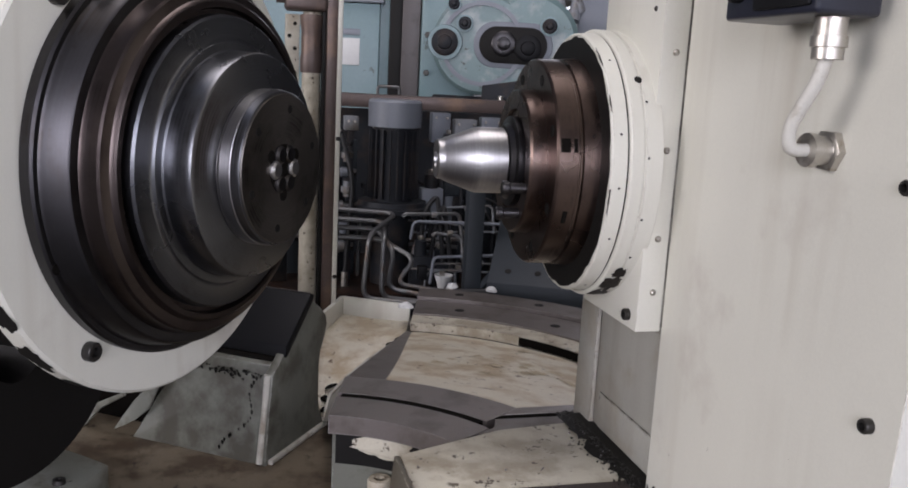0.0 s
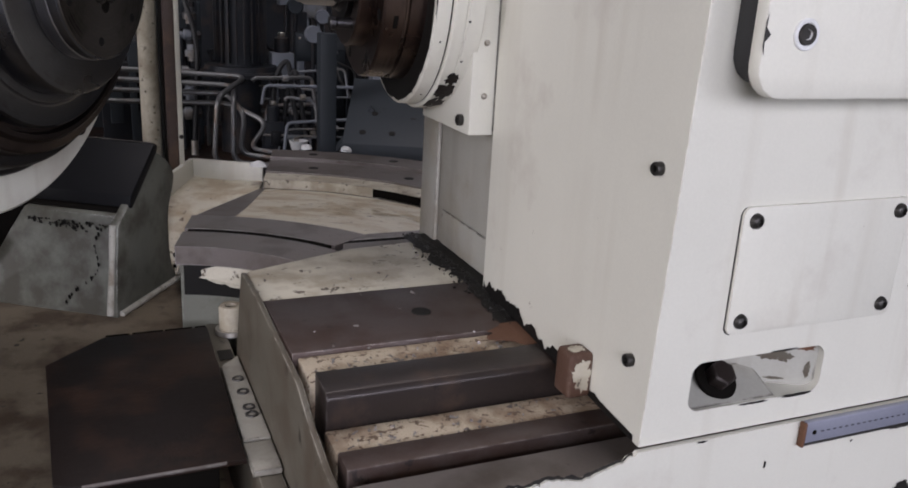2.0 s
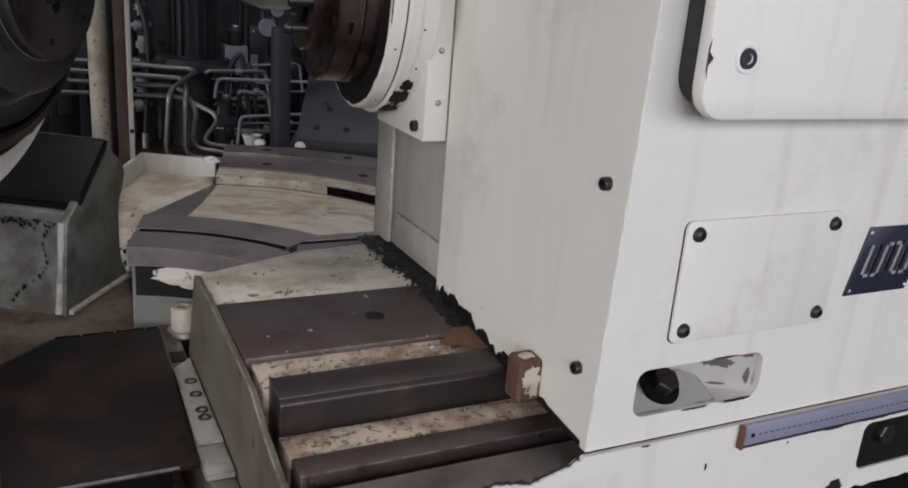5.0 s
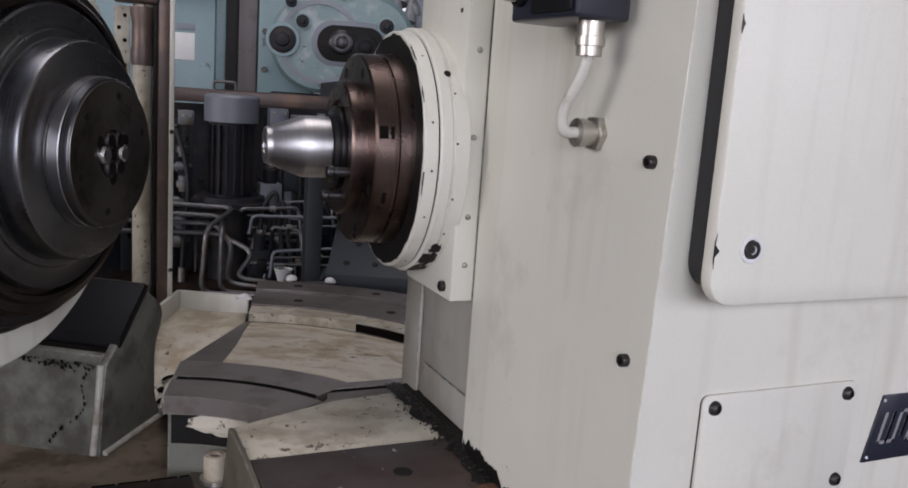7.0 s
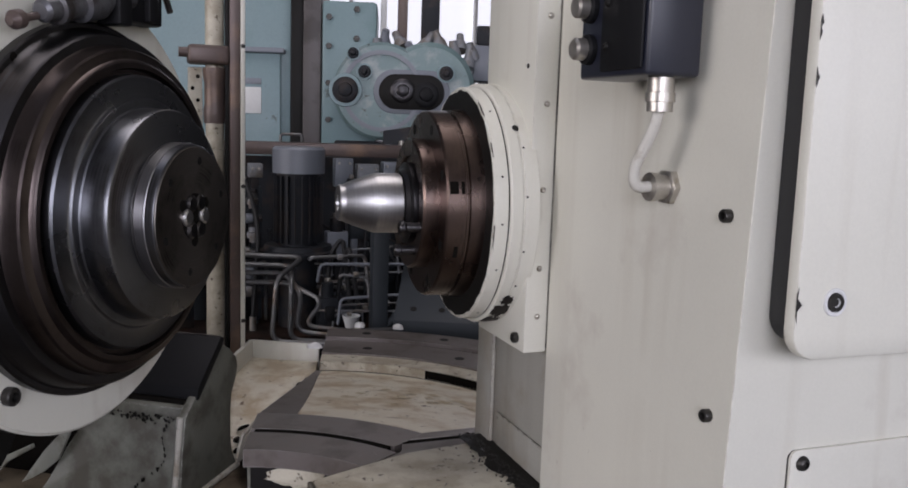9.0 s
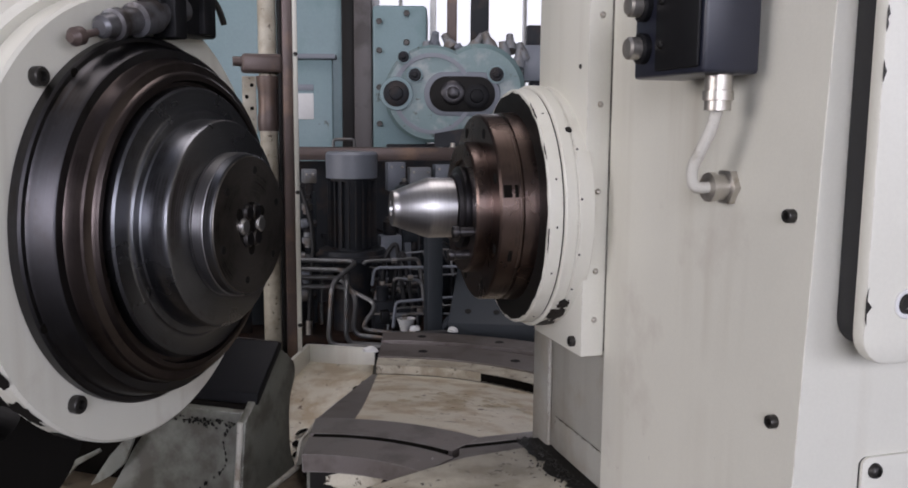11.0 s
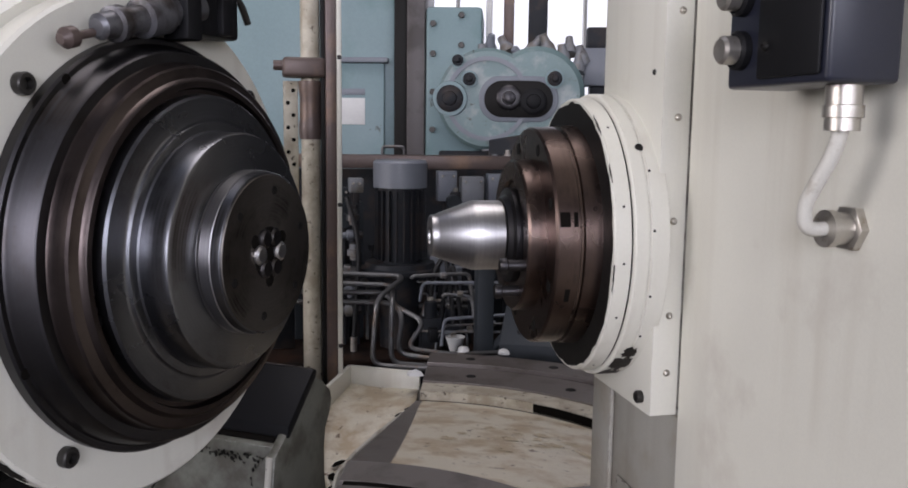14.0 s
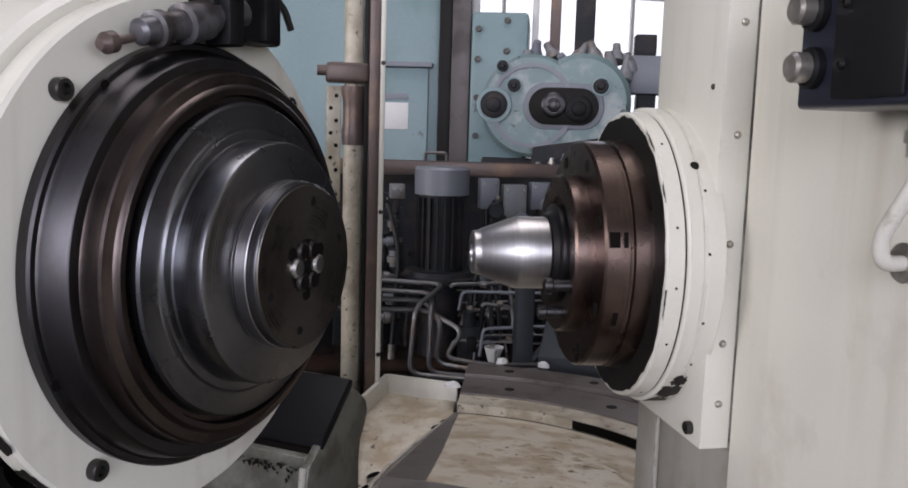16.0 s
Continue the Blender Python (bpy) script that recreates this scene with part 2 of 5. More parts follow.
STAINED = material("brown_paint_fleck", (0.20, 0.15, 0.10), 0.5, bump=0.1)
SLIDEGREY = material("grey_brown_slide_cover", (0.085, 0.075, 0.073), 0.42, 0.2, stain=(0.04, 0.033, 0.03), stains=0.45, stain_scale=5, bump=0.15, scale=16)
PANELGREY = material("grimy_pale_grey_enamel", (0.23, 0.24, 0.255), 0.42, spot=(0.05, 0.045, 0.04), spots=0.42, scale=26, stain=(0.16, 0.14, 0.12), stains=0.5, stain_scale=12, bump=0.1)
PALEGREEN = material("pale_green_grey_paint", (0.27, 0.275, 0.235), 0.45, spot=(0.03, 0.028, 0.024), spots=0.42, scale=34, stain=(0.15, 0.14, 0.11), stains=0.4, stain_scale=12, bump=0.15, grain=0.08)
CRUST = material("dried_yellow_coolant", (0.62, 0.53, 0.37), 0.55, spot=(0.36, 0.27, 0.16), spots=0.5, scale=60, stain=(0.50, 0.41, 0.27), stains=0.6, stain_scale=30, bump=0.4, grain=0.12)
RESIDUE = material("brown_coolant_residue", (0.24, 0.165, 0.095), 0.55, bump=0.3, grain=0.15)
# Grease on small parts; in grooves, hollows and gaps its black replaces shade
GREASESHADE = material("black_grease_and_shade", (0.007, 0.006, 0.005), 0.85, bump=0.2, scale=30, spec=0.05)
RULE = material("blue_grey_rule", (0.27, 0.28, 0.34), 0.36, 0.3, spot=(0.10, 0.10, 0.11), spots=0.25, scale=40, bump=0.05)
DULLBROWN = material("dull_browned_steel", (0.100, 0.081, 0.075), 0.32, 1.0, stain=(0.045, 0.036, 0.034), stains=0.4, stain_scale=11, bump=0.08, scale=24, spread=0.3, turned=True)
GLOW = bpy.data.materials.new("window_daylight")
GLOW.use_nodes = True
GLOW.node_tree.nodes["Principled BSDF"].inputs["Emission Color"].default_value = (0.93, 0.96, 1, 1)
GLOW.node_tree.nodes["Principled BSDF"].inputs["Emission Strength"].default_value = 0.9

# ---- mesh helpers ----


def mesh_of(name, bm, mat, smooth=35):
    me = bpy.data.meshes.new(name)
    bmesh.ops.recalc_face_normals(bm, faces=bm.faces)
    bm.to_mesh(me)
    bm.free()
    for m in mat if isinstance(mat, (list, tuple)) else (mat,):
        me.materials.append(m)
    if smooth:
        for p in me.polygons:
            p.use_smooth = True
        me.set_sharp_from_angle(angle=radians(smooth))
    return me


def part(name, bm, mat, parent=None, label="", m=None, smooth=35):
    ob = new(name, mesh_of(name, bm, mat, smooth))
    if parent is not None:
        ob.parent = parent
    if m is not None:
        ob.matrix_basis = m
    if label:
        ob["label"] = label
    return ob


def thing(name, m, label, category, group="", kind=""):
    ob = new(name)
    ob.empty_display_size = 0.05
    ob.matrix_basis = m
    return tagged(ob, label, category, group, kind)


def box(x0, x1, y0, y1, z0, z1, bevel=0.002, seg=2):
    bm = bmesh.new()
    bmesh.ops.create_cube(bm, size=1, matrix=Matrix.LocRotScale(((x0 + x1) / 2, (y0 + y1) / 2, (z0 + z1) / 2), None, (x1 - x0, y1 - y0, z1 - z0)))
    if bevel:
        bmesh.ops.bevel(bm, geom=bm.edges[:], offset=bevel, segments=seg, affect="EDGES", profile=0.5)
    return bm


def join(*some):
    out = bmesh.new()
    for bm in some:
        me = bpy.data.meshes.new("tmp")
        bm.to_mesh(me)
        out.from_mesh(me)
        bm.free()
        bpy.data.meshes.remove(me)
    return out


def moved(bm, m):
    bmesh.ops.transform(bm, matrix=m, verts=bm.verts)
    return bm


def lathe(profile, axis="X", seg=96, start=0.0, turn=360.0):
    """Turns (along, radius) pairs round an axis; a closed solid where the ends lie on the axis."""
    bm = bmesh.new()
    full = turn >= 360
    steps = seg if full else seg + 1
    rings = []
    for k in range(steps):
        a = radians(start + turn * k / seg)
        c, s = math.cos(a), math.sin(a)
        ring = []
        for u, r in profile:
            co = {"X": (u, r * c, r * s), "Y": (r * s, u, r * c), "Z": (r * c, r * s, u)}[axis]
            ring.append(bm.verts.new(co))
        rings.append(ring)
    for k in range(seg if full else seg):
        a, b = rings[k], rings[(k + 1) % steps]
        for i in range(len(profile) - 1):
            bm.faces.new((a[i], a[i + 1], b[i + 1], b[i]))
    if not full:
        bm.faces.new(rings[0])
        bm.faces.new(list(reversed(rings[-1])))
    bmesh.ops.remove_doubles(bm, verts=bm.verts, dist=1e-6)
    return bm


def sector(r0, r1, z0, z1, a0, a1, z0b=None, z1b=None, seg=48):
    """A slab between two radii and two angles; its top may fall from z1 at r0 to z1b at r1."""
    z0b, z1b = z0 if z0b is None else z0b, z1 if z1b is None else z1b
    return lathe([(z0, r0), (z1, r0), (z1b, r1), (z0b, r1), (z0, r0)], "Z", seg, a0, a1 - a0)


def prism(points, h0, h1, axis="Z", bevel=0.0):
    """A polygon pushed along an axis. points: (x, y) for Z, (y, z) for X, (x, z) for Y."""
    bm = bmesh.new()
    put = {"Z": lambda p, h: (p[0], p[1], h), "X": lambda p, h: (h, p[0], p[1]), "Y": lambda p, h: (p[0], h, p[1])}[axis]
    low = [bm.verts.new(put(p, h0)) for p in points]
    top = [bm.verts.new(put(p, h1)) for p in points]
    bm.faces.new(low)
    bm.faces.new(top)
    for i in range(len(points)):
        j = (i + 1) % len(points)
        bm.faces.new((low[i], low[j], top[j], top[i]))
    bmesh.ops.recalc_face_normals(bm, faces=bm.faces)
    if bevel:
        bmesh.ops.bevel(bm, geom=bm.edges[:], offset=bevel, segments=2, affect="EDGES", profile=0.5)
    return bm


def rounded(w, h, r, seg=6):
    """The outline of a rounded rectangle round the origin."""
    pts = []
    for cx, cy, a in ((w / 2 - r, h / 2 - r, 0), (-w / 2 + r, h / 2 - r, 90), (-w / 2 + r, -h / 2 + r, 180), (w / 2 - r, -h / 2 + r, 270)):
        for k in range(seg + 1):
            t = radians(a + 90 * k / seg)
            pts.append((cx + r * math.cos(t), cy + r * math.sin(t)))
    return pts


def tube(path, r, seg=12, bend=0.0):
    """A round bar along a path, with its corners bent to a radius."""
    pts = [Vector(p) for p in path]
    if bend:
        out = [pts[0]]
        for a, b, c in zip(pts, pts[1:], pts[2:]):
            d0, d1 = (a - b).normalized(), (c - b).normalized()
            reach = min(bend, (a - b).length * 0.49, (c - b).length * 0.49)
            p0, p1 = b + d0 * reach, b + d1 * reach
            for k in range(7):
                t = k / 6
                out.append(p0 * (1 - t) ** 2 + b * 2 * t * (1 - t) + p1 * t * t)
        pts = out + [pts[-1]]
    bm = bmesh.new()
    rings = []
    up = Vector((0.13, 0.31, 0.94))
    for i, p in enumerate(pts):
        d = (pts[min(i + 1, len(pts) - 1)] - pts[max(i - 1, 0)]).normalized()
        side = d.cross(up)
        if side.length < 0.05:
            side = d.cross(Vector((1, 0, 0)))
        side.normalize()
        up = side.cross(d)
        rings.append([bm.verts.new(p + r * (math.cos(2 * math.pi * k / seg) * side + math.sin(2 * math.pi * k / seg) * up)) for k in range(seg)])
    for a, b in zip(rings, rings[1:]):
        for k in range(seg):
            bm.faces.new((a[k], a[(k + 1) % seg], b[(k + 1) % seg], b[k]))
    bm.faces.new(rings[0])
    bm.faces.new(rings[-1])
    return bm


def socket_screw(r, h):
    """A socket-head screw that points along +X, its head's foot at x = 0."""
    s = r * 0.55
    return lathe([(-0.004, 0), (-0.004, r * 0.9), (0, r), (h * 0.85, r), (h, r * 0.88), (h, s), (h * 0.35, s * 0.95), (h * 0.35, 0)], "X", 18)


def hex_bar(r, h, axis="X"):
    return lathe([(0, 0), (0, r * 0.94), (h * 0.08, r), (h * 0.9, r), (h, r * 0.9), (h, 0)], axis, 6)


def dome_screw(r, h):
    """A dome-head screw along +X with a socket."""
    s = r * 0.45
    return lathe([(-0.003, 0), (-0.003, r), (0, r), (h * 0.5, r * 0.9), (h * 0.85, r * 0.68), (h, s), (h * 0.5, s * 0.9), (h * 0.5, 0)], "X", 16)


FACE_LEFT = pose(0, 0, 0, 0, 0, 180)      # +X turned to -X
FACE_FRONT = pose(0, 0, 0, 0, 0, -90)     # +X turned to -Y

# ---- the hall ----
floor_bm = bmesh.new()
bmesh.ops.create_grid(floor_bm, x_segments=40, y_segments=40, size=8, matrix=Matrix.Translation((0, 1.5, 0)))
tagged(part("floor", floor_bm, CONCRETE), "dark oil-stained concrete workshop floor", "floor", kind="structure")


def wall_with_windows(name, length, height, openings, m, label):
    """A wall 0.3 m thick along X, with openings (x0, x1, z0, z1) right through it."""
    xs = sorted({-length / 2, length / 2, *(v for o in openings for v in o[:2])})
    zs = sorted({0, height, *(v for o in openings for v in o[2:])})
    blocks = []
    for xa, xb in zip(xs, xs[1:]):
        for za, zb in zip(zs, zs[1:]):
            if not any(o[0] <= xa and xb <= o[1] and o[2] <= za and zb <= o[3] for o in openings):
                blocks.append(box(xa, xb, -0.15, 0.15, za, zb, 0))
    tagged(part(name, join(*blocks), WALL, None, "", m, 0), label, "wall", kind="structure")


# south, west and east walls and the roof are unseen, added to shape light
WINS = [(-4.8, -0.4, 1.4, 3.6), (0.4, 4.8, 1.4, 3.6)]
wall_with_windows("wall_south", 16, 6, WINS, pose(0, -6.15, 0), "added dark grey hall wall with tall windows, out of view")
wall_with_windows("wall_north", 16, 6, [(0.3, 4.9, 1.2, 4.6)], pose(0, 9.15, 0), "dark grey hall wall with bright windows")
wall_with_windows("wall_west", 15.6, 6, [(-4.0, 0.2, 1.45, 3.55)], pose(-7.85, 1.5, 0, 0, 0, 90), "added dark grey hall wall with a tall window, out of view")
wall_with_windows("wall_east", 15.6, 6, [], pose(7.85, 1.5, 0, 0, 0, 90), "added plain dark grey hall wall, out of view")
sk = [box(-8, 8, -6.3, 0.4, 6, 6.2, 0), box(-8, 8, 3.6, 9.3, 6, 6.2, 0), box(-8, -3.1, 0.4, 3.6, 6, 6.2, 0), box(1.1, 8, 0.4, 3.6, 6, 6.2, 0)]
tagged(part("ceiling", join(*sk), WALL, None, "", None, 0), "added dark hall roof with a rooflight opening, out of view", "ceiling", kind="structure")
win = thing("window_1", pose(2.6, 9.2, 2.9), "bright overexposed steel-framed hall window", "window", kind="structure")
part("pane", box(-2.3, 2.3, 0.05, 0.06, -1.7, 1.7, 0), GLOW, win)
for k in range(4):
    part("mullion", box(-2.3 + 1.53 * k - 0.02, -2.3 + 1.53 * k + 0.02, -0.02, 0.04, -1.7, 1.7, 0.004), PAPER, win)
for k in range(3):
    part("transom", box(-2.3, 2.3, -0.015, 0.035, -1.7 + 1.7 * k - 0.02, -1.7 + 1.7 * k + 0.02, 0.004), PAPER, win)

# ---- the machine bed with its slideway ----
BED_X0, BED_X1 = -0.265, 1.3
bed = thing("machine_bed", pose(0, 0, 0), "cream cast machine bed with worn oily flat slideways", "machine bed")
part("bed_casting", prism([(0.03, 0.0), (0.03, 0.640), (0.635, 0.645), (0.635, 0)], BED_X0 + 0.004, BED_X1, "X", 0.004), CREAM, bed)
part("rear_way", prism([(BED_X0, 0.430), (BED_X0, 0.548), (-0.10, 0.615), (0.06, 0.635), (BED_X1, 0.635), (BED_X1, 0.430)], 0.66, 0.7405, "Z", 0.0025), DIRTY, bed, "stained cream step with rubbed edges")
part("flat_way", box(BED_X0, BED_X1, 0.262, 0.4295, 0.66, 0.742, 0.0025), WAY, bed, "dark worn steel flat way")
part("way_plug", lathe([(0.7415, 0), (0.7415, 0.013), (0.7428, 0.0125), (0.7428, 0)], "Z", 20), OILSHADE, bed, "dark sunk plug", pose(-0.082, 0.34, 0))
part("swarf_ledge", box(BED_X0 + 0.006, BED_X1, 0.206, 0.2615, 0.66, 0.737, 0.003), SWARF, bed, "cream ledge strewn with chips")
part("guide_bar", prism([(0.161, 0.68), (0.158, 0.735), (0.163, 0.741), (0.2055, 0.745), (0.2055, 0.68)], BED_X0 + 0.012, BED_X1, "X", 0.002), BARDARK, bed, "black raised steel guide bar")
part("channel", box(BED_X0 + 0.01, BED_X1, 0.109, 0.1575, 0.64, 0.701, 0.002), SWARF, bed, "chip-strewn cream channel")
part("front_way", box(BED_X0 + 0.01, BED_X1, 0.074, 0.1085, 0.64, 0.705, 0.002), WAY, bed, "dark oily lower way")
part("front_groove", box(BED_X0 + 0.012, BED_X1, 0.056, 0.0735, 0.62, 0.672, 0), OILSHADE, bed, "black groove", None, 0)
part("front_strip", box(BED_X0 + 0.01, BED_X1, -0.028, 0.0555, 0.64, 0.700, 0.002), RINGSTEEL, bed, "grey steel front strip")
part("end_plate", prism([(-0.027, 0.30), (-0.027, 0.690), (0.09, 0.698), (0.150, 0.712), (0.206, 0.734), (0.44, 0.745), (0.545, 0.741), (0.60, 0.60), (0.60, 0.30)], BED_X0 - 0.008, BED_X0 - 0.0005, "X", 0.002), ENDPLATE, bed, "dirty grey end plate")

part("end_slot", prism([(0.02, 0.50), (0.075, 0.655), (0.11, 0.665), (0.125, 0.60), (0.06, 0.48)], BED_X0 - 0.0092, BED_X0 - 0.0078, "X"), GREASESHADE, bed, "black worn slot in the end plate", None, 0)
# ---- right column ----
column = thing("tool_column", pose(0, 0, 0), "cream and white painted machine column on the slideway", "machine column")
COL_TOP = 1.75


def slab_with_hole(outer, inner, y0, y1):
    """A slab between two planes of Y, its outline and a hole given as (x, z)."""
    bm = bmesh.new()
    for y in (y0, y1):
        loops = []
        for pts in (outer, inner):
            vs = [bm.verts.new((x, y, z)) for x, z in pts]
            loops += [bm.edges.new((vs[i], vs[(i + 1) % len(vs)])) for i in range(len(vs))]
        bmesh.ops.triangle_fill(bm, use_beauty=True, use_dissolve=False, edges=loops)
    bm.verts.ensure_lookup_table()
    n = len(outer) + len(inner)
    for first, count in ((0, len(outer)), (len(outer), len(inner))):
        for i in range(count):
            a, b_ = first + i, first + (i + 1) % count
            bm.faces.new((bm.verts[a], bm.verts[b_], bm.verts[b_ + n], bm.verts[a + n]))
    return bm


def lean(z):
    """How far the column's near corner stands out at a height: the casting tapers."""
    return -0.009 + 0.034 * (z - 0.74)


FRONT_Y = -0.031
hole = [(x * 1.0 + 0.122, z + 0.797) for x, z in rounded(0.162, 0.050, 0.013)]
shell = bmesh.new()
ZB, ZT = 0.7445, COL_TOP
front = [shell.verts.new(p) for p in ((lean(ZB) + 0.0006, FRONT_Y, ZB), (1.25, FRONT_Y, ZB), (1.25, FRONT_Y, ZT), (lean(ZT) + 0.0006, FRONT_Y, ZT))]
rim = [shell.verts.new((x, FRONT_Y, z)) for x, z in hole]
loops = [shell.edges.new((vs[k], vs[(k + 1) % len(vs)])) for vs in (front, rim) for k in range(len(vs))]
bmesh.ops.triangle_fill(shell, use_beauty=True, use_dissolve=False, edges=loops)
deep = [shell.verts.new((v.co.x, 0.029, v.co.z)) for v in rim]
for k in range(len(rim)):
    m = (k + 1) % len(rim)
    shell.faces.new((rim[k], rim[m], deep[m], deep[k]))
corner = [shell.verts.new((lean(z), FRONT_Y + 0.0006, z)) for z in (ZB, ZT)]
rear = [shell.verts.new((0.0315, 0.3995, z)) for z in (ZB, ZT)]
far_ = [shell.verts.new((1.25, 0.3995, z)) for z in (ZB, ZT)]
for ring_ in ((front[0], front[3], corner[1], corner[0]), (corner[0], corner[1], rear[1], rear[0]), (rear[0], rear[1], far_[1], far_[0]), (far_[0], far_[1], front[2], front[1]),
              (front[3], front[2], far_[1], rear[1], corner[1]), (front[0], front[1], far_[0], rear[0], corner[0])):
    shell.faces.new(ring_)
part("column_casting", shell, CREAM, column, "cream casting with a white front", None, 25)
torn = bmesh.new()
low_, up_ = [], []
for k in range(120):
    y = -0.02 + 0.415 * k / 119
    zz = 0.7452 + max(0.001, 0.006 + 0.016 * max(0, min(1, (y - 0.02) * 6)) * (0.5 + noise.noise(Vector((y * 28, 1.7, 0))) + 0.6 * noise.noise(Vector((y * 95, 4.1, 0)))))
    for row, z in ((low_, 0.7449), (up_, zz)):
        row.append(torn.verts.new((lean(z) + (0.0315 - lean(z)) * (y - FRONT_Y - 0.0006) / (0.3995 - FRONT_Y - 0.0006) - 0.0007, y, z)))
for k in range(119):
    torn.faces.new((low_[k], low_[k + 1], up_[k + 1], up_[k]))
part("torn_foot", torn, OILSHADE, column, "dark edge where the paint is torn off", None, 0)
# the rear casting's shadow is partly put into this greyer paint
part("rear_pedestal", box(0.052, 1.25, 0.4005, 0.680, 0.735, COL_TOP, 0.003), PEDESTAL, column, "oily rear part of the casting, greyed for its shade")
part("pedestal_plate", box(0.0485, 0.0518, 0.43, 0.60, 0.745, 0.80, 0.002), PEDESTAL, column, "thin dirty side plate")
part("corner_post", box(0.044, 0.0518, 0.618, 0.682, 0.70, 0.950, 0.003), PEDESTAL, column, "dirty grey corner post")
ramp = prism([(0.0415, 0.0285), (0.0415, 0.020), (0.128, 0.018), (0.2025, -0.024), (0.2025, 0.0285)], 0.771, 0.823, "Z")
pocket = part("bolt_pocket", ramp, PEDESTAL, column, "chipped sloping pocket in the casting")
part("pocket_back", join(box(0.0417, 0.100, 0.0150, 0.0195, 0.790, 0.8225, 0), box(0.0412, 0.0425, -0.026, 0.019, 0.790, 0.818, 0), box(0.052, 0.108, -0.027, 0.018, 0.8205, 0.8225, 0)), OILSHADE, pocket, "black back, side and top of the pocket", None, 0)
part("pocket_floor", prism([(-0.0275, 0.7722), (0.0148, 0.790), (0.0148, 0.7715), (-0.0275, 0.7715)], 0.0435, 0.150, "X"), PEDESTAL, pocket, "grimy sloping pocket floor")
BOLT_AT = pose(0.094, -0.004, 0.786, 38)
part("bolt_washer", lathe([(0, 0), (0, 0.0225), (0.003, 0.0215), (0.0035, 0.019), (0.0035, 0)], "Z", 28), GREASESHADE, pocket, "black greasy washer", BOLT_AT)
part("foundation_bolt", hex_bar(0.0138, 0.015, "Z"), BARDARK, pocket, "large dark hexagon bolt", BOLT_AT @ pose(0, 0, 0.0035, 0, 0, 20))


def torn_patch(w, h, seed, n=44):
    """A ragged flat patch about the origin in the XZ plane."""
    bm = bmesh.new()
    vs = []
    for k in range(n):
        a = 2 * math.pi * k / n
        p = Vector((math.cos(a) * 2.1, math.sin(a) * 2.1, seed))
        f = 1 + 0.5 * noise.noise(p) + 0.35 * noise.noise(p * 3.3) + 0.2 * noise.noise(p * 8)
        vs.append(bm.verts.new((w * f * math.cos(a), 0, h * f * math.sin(a))))
    bm.faces.new(vs)
    return bm


for u, z, w, h, sd, mat in ((0.45, 0.806, 0.014, 0.008, 3.0, ENDPLATE), (0.62, 0.802, 0.008, 0.005, 6.0, ENDPLATE), (0.85, 0.815, 0.009, 0.004, 9.0, RUST), (0.90, 0.790, 0.003, 0.009, 12.0, ENDPLATE), (0.55, 0.778, 0.010, 0.0015, 15.0, ENDPLATE)):
    part("paint_chip", torn_patch(w, h, sd), mat, pocket, "patch of peeled paint", pose(0.128 + 0.0745 * u, 0.0174 - 0.042 * u, z, 0, 0, -29.4), 0)
for x, z, w, h, sd in ((0.175, 0.7712, 0.020, 0.0016, 1.0), (0.120, 0.7705, 0.018, 0.0012, 4.0), (0.150, 0.8228, 0.016, 0.0010, 7.0)):
    part("paint_chip", torn_patch(w, h, sd), BOLT, column, "chipped rim of the pocket", pose(x, FRONT_Y - 0.0006, z), 0)
LOWER = [(-0.262 + 1.50 * k / 119, 0.620 + 0.0045 * noise.noise(Vector((k * 0.9, 3.3, 0))) + 0.003 * noise.noise(Vector((k * 2.7, 6.1, 0)))) for k in range(120)]
TORN = []
for k in range(90):
    x = -0.016 - 0.246 * k / 89
    fall = 0.738 - 0.010 * min(1, k / 14)
    TORN.append((x, fall + 0.005 * noise.noise(Vector((x * 60, 0.7, 0))) + 0.0035 * noise.noise(Vector((x * 170, 2.7, 0)))))
apron_hole = [(x + 0.455, z + 0.676) for x, z in rounded(0.140, 0.062, 0.012)]
apron = part("bed_apron", slab_with_hole(LOWER + [(1.25, 0.620), (1.25, 0.7425), (-0.012, 0.7425)] + TORN, apron_hole, -0.036, -0.0305), CREAM, bed, "white chipped front apron", None, 20)
bare = bmesh.new()
tops = [bare.verts.new((x, -0.0335, z + 0.0035 + 0.003 * noise.noise(Vector((x * 120, 5.1, 0))))) for x, z in TORN]
lows = [bare.verts.new((x, -0.0335, 0.66)) for x, z in TORN]
for k in range(len(TORN) - 1):
    bare.faces.new((tops[k], tops[k + 1], lows[k + 1], lows[k]))
part("bare_edge", bare, BOLT, apron, "dark bare metal along the torn paint", None, 0)
